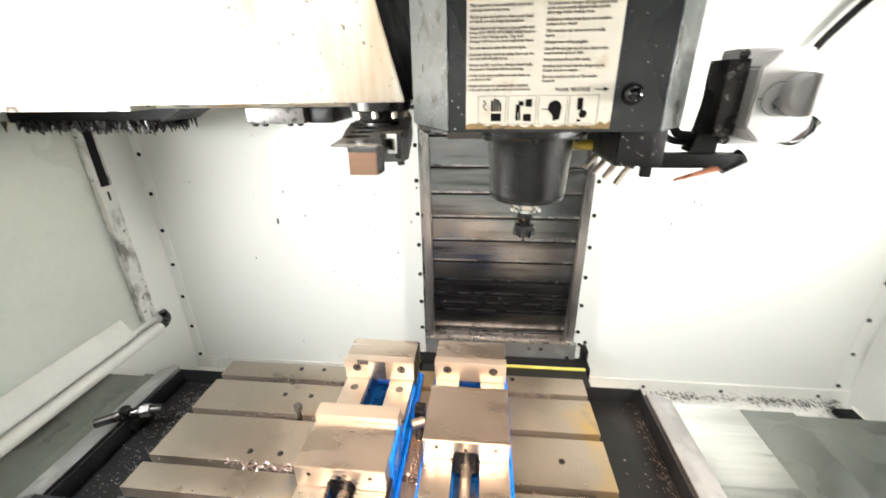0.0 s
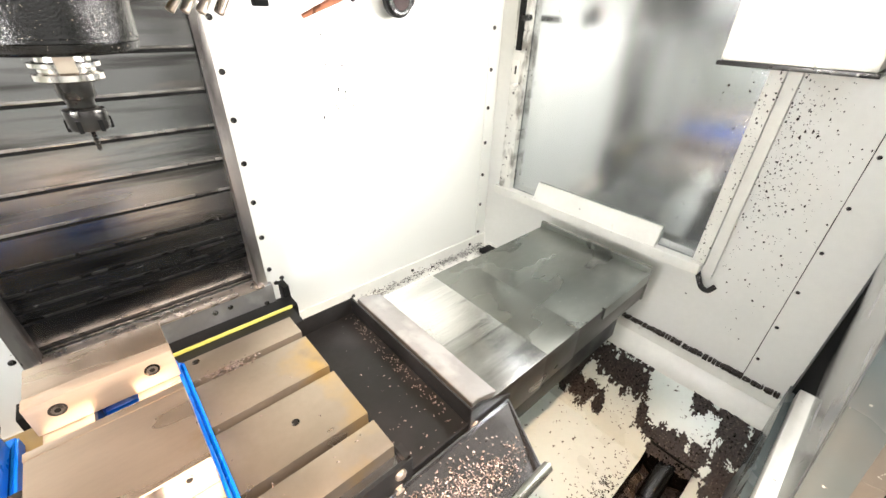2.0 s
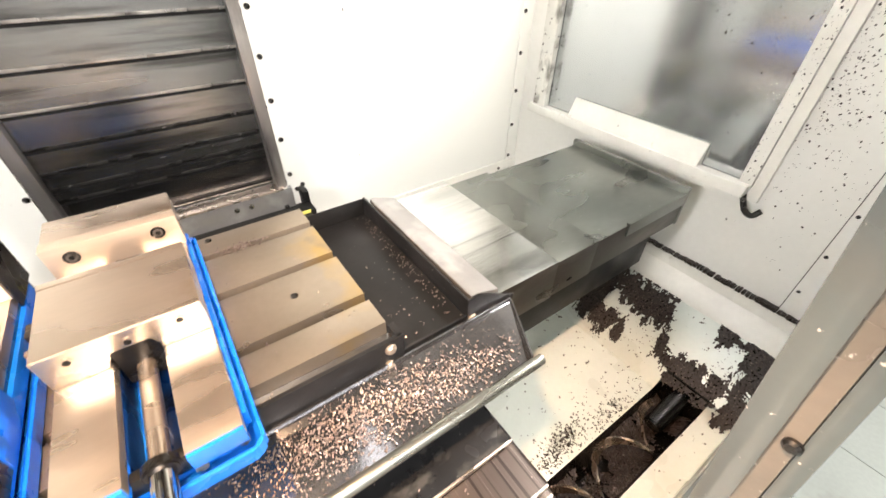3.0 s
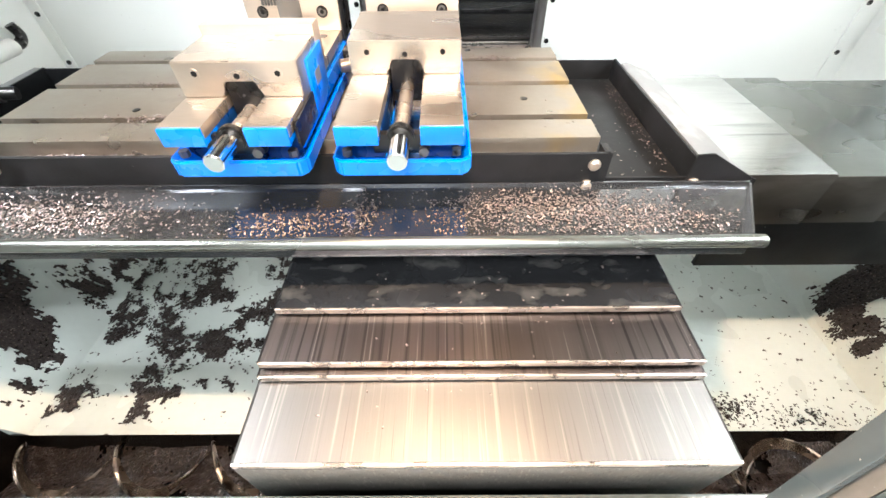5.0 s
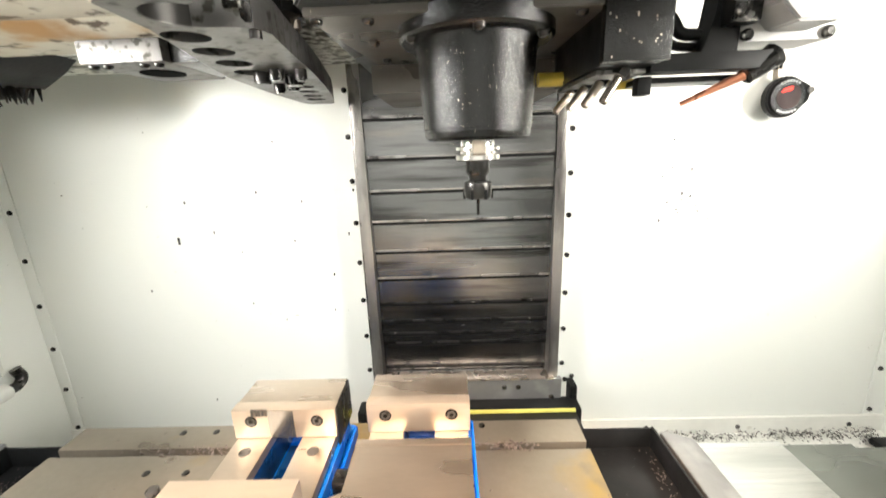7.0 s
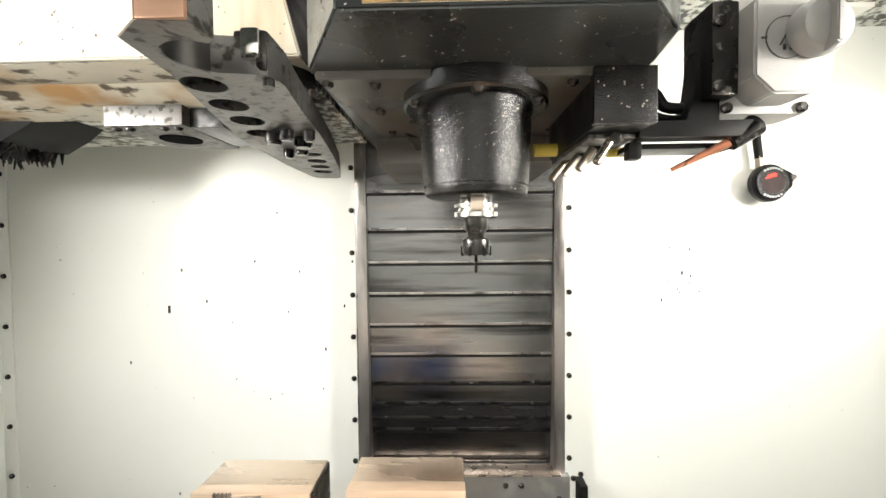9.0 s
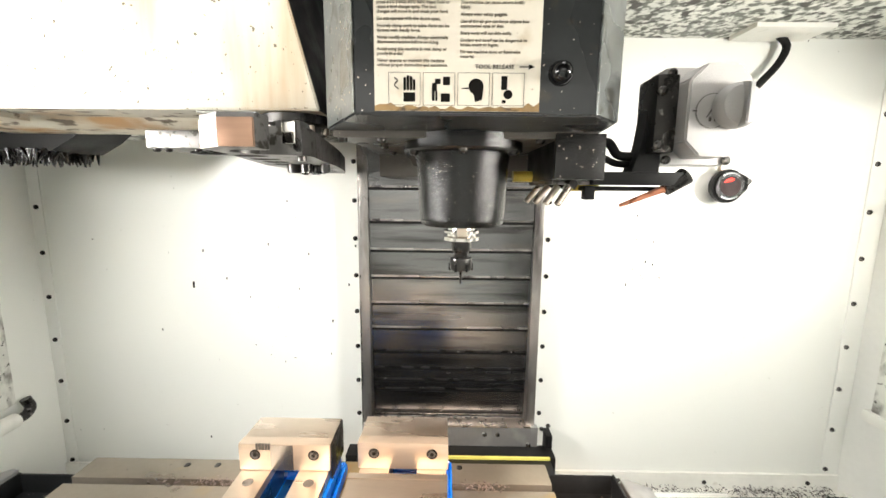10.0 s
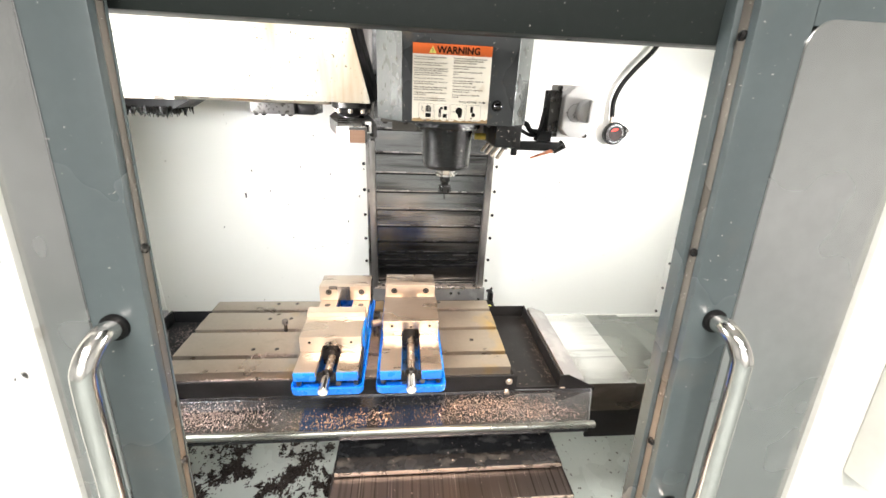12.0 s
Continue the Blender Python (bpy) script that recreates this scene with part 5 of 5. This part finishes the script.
part("hose", tube([(0.682, 1.17, 1.51), (0.677, 1.17, 1.57), (0.697, 1.168, 1.63), (0.741, 1.165, 1.69), (0.785, 1.165, 1.741), (0.804, 1.166, 1.783), (0.788, 1.168, 1.808), (0.765, 1.17, 1.82)], 0.0085, 16, 12), M_RUBBER, sensor, "black armoured cable")

# ---------------------------------------------------------------- tool changer
mag = thing("tool_changer_cover", (-0.65, 0.85, 1.54), "large off-white tool changer cover with rusty streaks", "tool changer")
part("front_shell", prism([(-1.12, 1.541), (-0.183, 1.541), (-0.262, 1.84), (-0.27, 2.2), (-1.12, 2.2)], "y", 0.692, 0.70, 0.002), M_COVER, mag, "rust-streaked off-white shell")
part("side_shell", prism([(-0.184, 1.542), (-0.263, 1.84), (-0.271, 2.2), (-0.275, 2.2), (-0.267, 1.84), (-0.19, 1.542)], "y", 0.7, 1.12), M_RUBBER, mag)
part("bottom_edge", boxes((-0.637, -0.186, 0.70, 0.76, 1.541, 1.546)), M_COVER_DIRTY, mag)
part("bottom_step", boxes((-1.12, -0.637, 0.694, 0.75, 1.532, 1.5405), bev=0.001), M_COVER_DIRTY, mag)
part("underside", boxes((-1.1, -0.2, 0.76, 1.12, 1.546, 1.556)), M_SOFFIT, mag, "grimy underside")
part("under_ledge", prism([(0.75, 1.545), (0.80, 1.53), (0.88, 1.53), (0.88, 1.545)], "x", -0.8, -0.3), M_COVER_DIRTY, mag, "dirty white under-ledge")
brush = thing("brush_guard", (-0.9, 0.94, 1.47), "oily black bristle guard under the tool changer", "brush guard")
random.seed(9)
part("holder", prism([(-1.1, 1.5455), (-0.665, 1.5455), (-0.69, 1.525), (-0.735, 1.5), (-1.1, 1.5)], "y", 0.875, 0.985), M_RUBBER, brush)
bm = bmesh.new()
for k in range(420):
    x, y = random.uniform(-1.1, -0.735), random.uniform(0.862, 0.998)
    add_rod(bm, (x, y, 1.503), (x + random.gauss(0, 0.006), y + random.gauss(0, 0.006), random.uniform(1.474, 1.49)), random.uniform(0.003, 0.006), 0.001, 6)
part("bristles", bm, M_OILY, brush, "matted black bristles")["kind"] = "stuff"
pocket = thing("tool_pocket", (-0.45, 0.87, 1.5), "oily steel tool pocket block under the changer", "tool pocket")
part("block", boxes((-0.508, -0.395, 0.806, 0.96, 1.5, 1.5295), bev=0.004), M_ARM, pocket)
part("black_end", boxes((-0.394, -0.345, 0.82, 0.94, 1.5, 1.529), bev=0.004), M_OILY, pocket)
part("bore", rod((-0.45, 0.885, 1.4985), (-0.45, 0.885, 1.5), 0.03), M_HOLE, pocket)
for x in (-0.5, -0.48, -0.43, -0.41):
    repeat("screw", SCREW, pocket, (x, 0.82, 1.5), (90, 0, 0))

arm = thing("tool_change_arm", (-0.235, 0.70, 1.463), "speckled steel double tool change arm with round holes", "tool change arm")


def arm_outline():
    near = [(-0.238, 0.515), (-0.211, 0.495), (-0.179, 0.497), (-0.177, 0.52)]
    grip = [(-0.201 + 0.027 * math.cos(radians(a)), 0.546 + 0.027 * math.sin(radians(a))) for a in (-50, -80, -110, -140, -170, -200, -230, -260)]
    right = [(-0.19, 0.575), (-0.168, 0.58), (-0.163, 0.6), (-0.173, 0.661), (-0.188, 0.772), (-0.206, 0.88), (-0.234, 1.02), (-0.262, 1.128)]
    return near + grip + right + [(-0.274, 1.138), (-0.306, 1.13), (-0.318, 1.11), (-0.316, 0.96), (-0.3, 0.785), (-0.274, 0.68), (-0.245, 0.574)]


ARM_HOLES = ((-0.232, 0.597, 0.0185), (-0.24, 0.65, 0.0185), (-0.249, 0.703, 0.0185), (-0.258, 0.757, 0.0185), (-0.239, 0.887, 0.014), (-0.25, 0.94, 0.0165), (-0.262, 0.994, 0.0175), (-0.275, 1.05, 0.018))


def holed_plate(outline, holes, z0, z1):
    """A flat plate with round holes through it."""
    bm = bmesh.new()
    edges = []
    for ring in [outline] + [[(x + r * math.cos(2 * math.pi * k / 24), y + r * math.sin(2 * math.pi * k / 24)) for k in range(24)] for x, y, r in holes]:
        vs = [bm.verts.new((x, y, z0)) for x, y in ring]
        edges += [bm.edges.new((vs[k], vs[(k + 1) % len(vs)])) for k in range(len(vs))]
    bmesh.ops.triangle_fill(bm, use_beauty=True, use_dissolve=False, edges=edges)
    r = bmesh.ops.extrude_face_region(bm, geom=list(bm.faces))
    for v in [g for g in r["geom"] if isinstance(g, bmesh.types.BMVert)]:
        v.co.z = z1
    bmesh.ops.recalc_face_normals(bm, faces=bm.faces)
    return bm


part("plate", holed_plate(arm_outline(), ARM_HOLES, 1.473, 1.503), M_ARM, arm)
# A near-black disc in each hole paints in the shade inside it.
for x, y, r in ARM_HOLES:
    part("hole_shade", rod((x, y, 1.494), (x, y, 1.5025), r * 1.02, seg=24), M_HOLE, arm)
bm = prism([(-0.201 + r * math.cos(radians(a)), 0.546 + r * math.sin(radians(a))) for r, turn in ((0.0269, 1), (0.0255, -1)) for a in range(-55, -261, -15)[::turn]], "z", 1.4735, 1.5025)
part("grip_wall", bm, M_DARKSTEEL, arm, "dark polished grip bore")
part("tip_face", boxes((-0.2105, -0.1795, 0.4935, 0.5, 1.4735, 1.4985), bev=0.001), M_TIP, arm, "bright brown machined tip")
part("tip_side", prism([(-0.239, 0.5145), (-0.211, 0.4935), (-0.2105, 0.4955), (-0.2375, 0.517)], "z", 1.4735, 1.4985), M_JAW, arm, "bright chamfered tip side")
part("tip_block", boxes((-0.232, -0.18, 0.501, 0.52, 1.5032, 1.504), bev=0.001), M_STEEL, arm)
part("finger", boxes((-0.196, -0.168, 0.578, 0.61, 1.476, 1.51), bev=0.004), M_DARKSTEEL, arm)
part("finger_pad", boxes((-0.187, -0.172, 0.572, 0.58, 1.484, 1.509), bev=0.003), M_CHROME, arm)
for x, y, r in ((-0.247, 0.765, 0.011), (-0.222, 0.745, 0.009), (-0.216, 0.785, 0.012), (-0.235, 0.83, 0.009), (-0.262, 0.85, 0.008), (-0.195, 0.75, 0.007)):
    part("plunger", rod((x, y, 1.46), (x, y, 1.477), r, bev=0.002), M_DARKSTEEL, arm)
part("bolt", rod((-0.172, 0.59, 1.467), (-0.172, 0.59, 1.474), 0.005, seg=12), M_DARKSTEEL, arm)
part("hub", lathe([(0.02, 1.5405), (0.05, 1.5405), (0.05, 1.528), (0.042, 1.524), (0.038, 1.512), (0.03, 1.508), (0.03, 1.5035), (0.01, 1.5035)], (-0.235, 0.752)), M_DARKSTEEL, arm, "turned dark steel hub")
for k in range(8):
    a = 2 * math.pi * k / 8
    part("hub_bolt", rod((-0.235 + 0.04 * math.cos(a), 0.752 + 0.04 * math.sin(a), 1.516), (-0.235 + 0.04 * math.cos(a), 0.752 + 0.04 * math.sin(a), 1.526), 0.006, seg=10), M_BRIGHT, arm)

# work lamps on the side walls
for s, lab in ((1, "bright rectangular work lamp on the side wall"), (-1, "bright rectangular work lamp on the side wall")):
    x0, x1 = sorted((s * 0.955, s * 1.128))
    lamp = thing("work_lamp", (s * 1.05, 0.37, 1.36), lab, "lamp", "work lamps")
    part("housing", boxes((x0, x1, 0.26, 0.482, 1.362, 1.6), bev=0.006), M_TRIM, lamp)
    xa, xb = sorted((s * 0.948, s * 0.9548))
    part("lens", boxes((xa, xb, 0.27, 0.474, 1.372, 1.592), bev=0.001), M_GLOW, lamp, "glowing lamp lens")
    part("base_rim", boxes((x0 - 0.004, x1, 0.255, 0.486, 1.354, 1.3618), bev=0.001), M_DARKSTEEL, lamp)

# ---------------------------------------------------------------- chips and swarf


def flakes(name, label, spots, material, size, seed, zf, lift=0.0006):
    """Small curled flakes: spots of (x, y, spread x, spread y, count); zf gives the ground height."""
    rnd = random.Random(seed)
    vs, fs = [], []
    for cx, cy, sx, sy, n in spots:
        for _ in range(n):
            x, y = cx + rnd.gauss(0, sx), cy + rnd.gauss(0, sy)
            z = zf(x, y)
            if z is None:
                continue
            z += lift + rnd.random() ** 3 * 0.004
            a, l, w, b = rnd.random() * 6.28, rnd.uniform(*size), rnd.uniform(*size) * 0.45, rnd.uniform(-0.6, 0.6)
            ca, sa = math.cos(a), math.sin(a)
            k = len(vs)
            for u, v, h in ((-l, -w, 0), (0, -w, l * 0.5), (l, -w, l * b * 0.5), (l, w, l * b * 0.5 + w * 0.4), (0, w, l * 0.6), (-l, w, w * 0.3)):
                vs.append((x + (u * ca - v * sa) / 2, y + (u * sa + v * ca) / 2, z + max(0.0, h) / 2))
            fs += [(k, k + 1, k + 4, k + 5), (k + 1, k + 2, k + 3, k + 4)]
    me = bpy.data.meshes.new(name)
    me.from_pydata(vs, [], fs)
    me.materials.append(material)
    return tagged(new(name, me), label, "chips", kind="stuff")


def on_chute(x, y):
    if -0.92 < x < 0.352 + (y - 0.36) * 0.5 and 0.362 < y < 0.466:
        return 0.828 + (y - 0.36) * 0.0926
    return None


flakes("metal_chips", "pale curled metal chips scattered on the chip shelf",
       [(0.1, 0.43, 0.08, 0.016, 1100), (0.2, 0.405, 0.07, 0.02, 1100), (0.06, 0.40, 0.06, 0.02, 500), (0.3, 0.395, 0.05, 0.014, 160), (-0.24, 0.395, 0.05, 0.016, 420), (-0.14, 0.41, 0.014, 0.022, 220), (-0.55, 0.41, 0.07, 0.022, 1300), (-0.68, 0.41, 0.09, 0.02, 1300), (-0.33, 0.4, 0.05, 0.02, 80), (-0.2, 0.41, 0.5, 0.03, 200)],
       M_CHIP, (0.0012, 0.0046), 21, on_chute)


def on_tray(x, y):
    return 0.832 if (0.2 < x < 0.326 and 0.485 < y < 0.855) or (-0.845 < x < -0.715 and 0.485 < y < 0.83) else None


flakes("metal_chips", "bright chips lying in the trays", [(0.315, 0.66, 0.008, 0.13, 200), (0.26, 0.58, 0.04, 0.06, 45), (-0.77, 0.76, 0.03, 0.05, 420), (-0.79, 0.62, 0.03, 0.08, 160)], M_CHIP, (0.0015, 0.0048), 22, on_tray)
flakes("metal_chips", "chips between the vises and on the table",
       [(-0.178, 0.6, 0.006, 0.08, 420), (0.06, 0.79, 0.02, 0.006, 150), (-0.56, 0.488, 0.05, 0.004, 420), (-0.42, 0.488, 0.03, 0.004, 160), (-0.45, 0.56, 0.05, 0.005, 260), (-0.42, 0.79, 0.06, 0.006, 200), (-0.5, 0.682, 0.07, 0.005, 120), (-0.3, 0.65, 0.35, 0.12, 160)], M_CHIP, (0.002, 0.006), 23,
       lambda x, y: (TZ if TY0 < y < TY1 else 0.877) if TX0 < x < TX1 and 0.48 < y < TY1 and not any(abs(x - c) < 0.086 for c in (-0.0795, -0.277)) else None, 0.0004)
flakes("metal_chips", "a few bright chips on the way covers", [(0.015, 0.33, 0.15, 0.06, 60), (0.8, 0.65, 0.2, 0.1, 24), (-0.05, 0.2, 0.1, 0.03, 8)], M_CHIP, (0.002, 0.005), 24,
       lambda x, y: (0.757 if y > 0.314 else 0.744 if y > 0.243 else 0.717) if -0.25 < x < 0.28 and 0.14 < y < 0.5 else (0.834 if 0.42 < x < 1.0 and 0.5 < y < 0.85 else None), 0.0005)


flakes("metal_chips", "black swarf caught on the back wall lip", [(0.6, 1.172, 0.12, 0.008, 260), (0.95, 1.172, 0.1, 0.008, 300), (-0.7, 1.172, 0.2, 0.008, 160), (1.08, 1.165, 0.015, 0.02, 90)], M_SWARF, (0.003, 0.009), 25,
       lambda x, y: 0.567 + (y - 1.145) * 0.5 if 1.146 < y < 1.19 and 0.3 < abs(x) < 1.12 else None)


def swarf(name, label, fields, seed, cell, zf, strokes=()):
    """A matted layer of fine dark swarf with a ragged outline."""
    vs, fs, index = [], [], {}

    def vert(i, j):
        if (i, j) not in index:
            x, y = i * cell, j * cell
            q = Vector((x, y, seed))
            x += cell * 0.45 * noise.noise(q * 260)
            y += cell * 0.45 * noise.noise(q * 260 + Vector((9, 9, 9)))
            index[i, j] = len(vs)
            vs.append((x, y, zf(x, y) + 0.002 + 0.005 * abs(noise.noise(q * 190)) + 0.004 * noise.noise(q * 40)))
        return index[i, j]
    for x0, x1, y0, y1, level in fields:
        for i in range(int(x0 / cell), int(x1 / cell)):
            for j in range(int(y0 / cell), int(y1 / cell)):
                q = Vector((i * cell, j * cell, seed))
                edge = min(1.0, 12 * min(i * cell - x0, x1 - i * cell, j * cell - y0, y1 - j * cell))
                if noise.noise(q * 9) + 0.45 * noise.noise(q * 31) + 0.3 * noise.noise(q * 90) + 0.28 * noise.noise(q * 210) - 0.35 * (1 - edge) > level:
                    fs.append((vert(i, j), vert(i + 1, j), vert(i + 1, j + 1), vert(i, j + 1)))
    done = set()
    for x0, y0, x1, y1, r in strokes:
        for i in range(int((min(x0, x1) - 2 * r) / cell), int((max(x0, x1) + 2 * r) / cell)):
            for j in range(int((min(y0, y1) - 2 * r) / cell), int((max(y0, y1) + 2 * r) / cell)):
                x, y = i * cell, j * cell
                t = min(1.0, max(0.0, ((x - x0) * (x1 - x0) + (y - y0) * (y1 - y0)) / ((x1 - x0) ** 2 + (y1 - y0) ** 2)))
                d = math.hypot(x - x0 - t * (x1 - x0), y - y0 - t * (y1 - y0))
                q = Vector((x, y, seed))
                if (i, j) not in done and y > 0.104 and x < 1.108 and d + 0.022 * noise.noise(q * 24) + 0.016 * noise.noise(q * 70) + 0.012 * noise.noise(q * 210) < r:
                    done.add((i, j))
                    fs.append((vert(i, j), vert(i + 1, j), vert(i + 1, j + 1), vert(i, j + 1)))
    me = bpy.data.meshes.new(name)
    me.from_pydata(vs, [], fs)
    me.materials.append(M_SWARF)
    return tagged(new(name, me), label, "swarf", kind="stuff")


swarf("swarf_layer", "matted dark wet swarf lying in the pan", [(-1.1, -0.3, 0.4, 0.85, 0.0), (-1.0, -0.3, 0.34, 0.4, 0.25)], 2.0, 0.0035, pan_height)
swarf("swarf_layer", "ragged patches of dark swarf on the pan's slope", [], 3.0, 0.0028, pan_height,
      [(1.06, 0.66, 1.05, 0.45, 0.03), (1.05, 0.42, 0.99, 0.372, 0.019), (0.98, 0.64, 0.965, 0.5, 0.032), (1.03, 0.63, 0.98, 0.62, 0.045), (1.09, 0.25, 1.09, 0.13, 0.033), (1.07, 0.16, 0.99, 0.14, 0.045), (0.975, 0.3, 0.985, 0.2, 0.028), (0.985, 0.365, 0.975, 0.32, 0.015), (1.09, 0.55, 1.09, 0.41, 0.008)])
flakes("swarf_crumbs", "crumbs of dark swarf scattered on the pan", [(0.6, 0.365, 0.03, 0.015, 230), (0.53, 0.35, 0.025, 0.014, 150), (0.76, 0.345, 0.045, 0.012, 150), (0.68, 0.37, 0.12, 0.03, 130), (1.0, 0.45, 0.05, 0.08, 120), (1.04, 0.2, 0.04, 0.05, 150)], M_SWARF, (0.002, 0.008), 27,
       lambda x, y: pan_height(x, y) if (y > 0.32 or x > 0.98) and x < 1.1 and y > 0.11 else None)
swarf("swarf_layer", "brown wet swarf heaped round the auger", [(-0.96, 0.96, 0.2, 0.318, -0.6)], 6.0, 0.004, lambda x, y: 0.222 + 0.03 * abs(y - 0.257) / 0.06 + 0.012 * noise.noise(Vector((x * 12, y * 20, 1))))
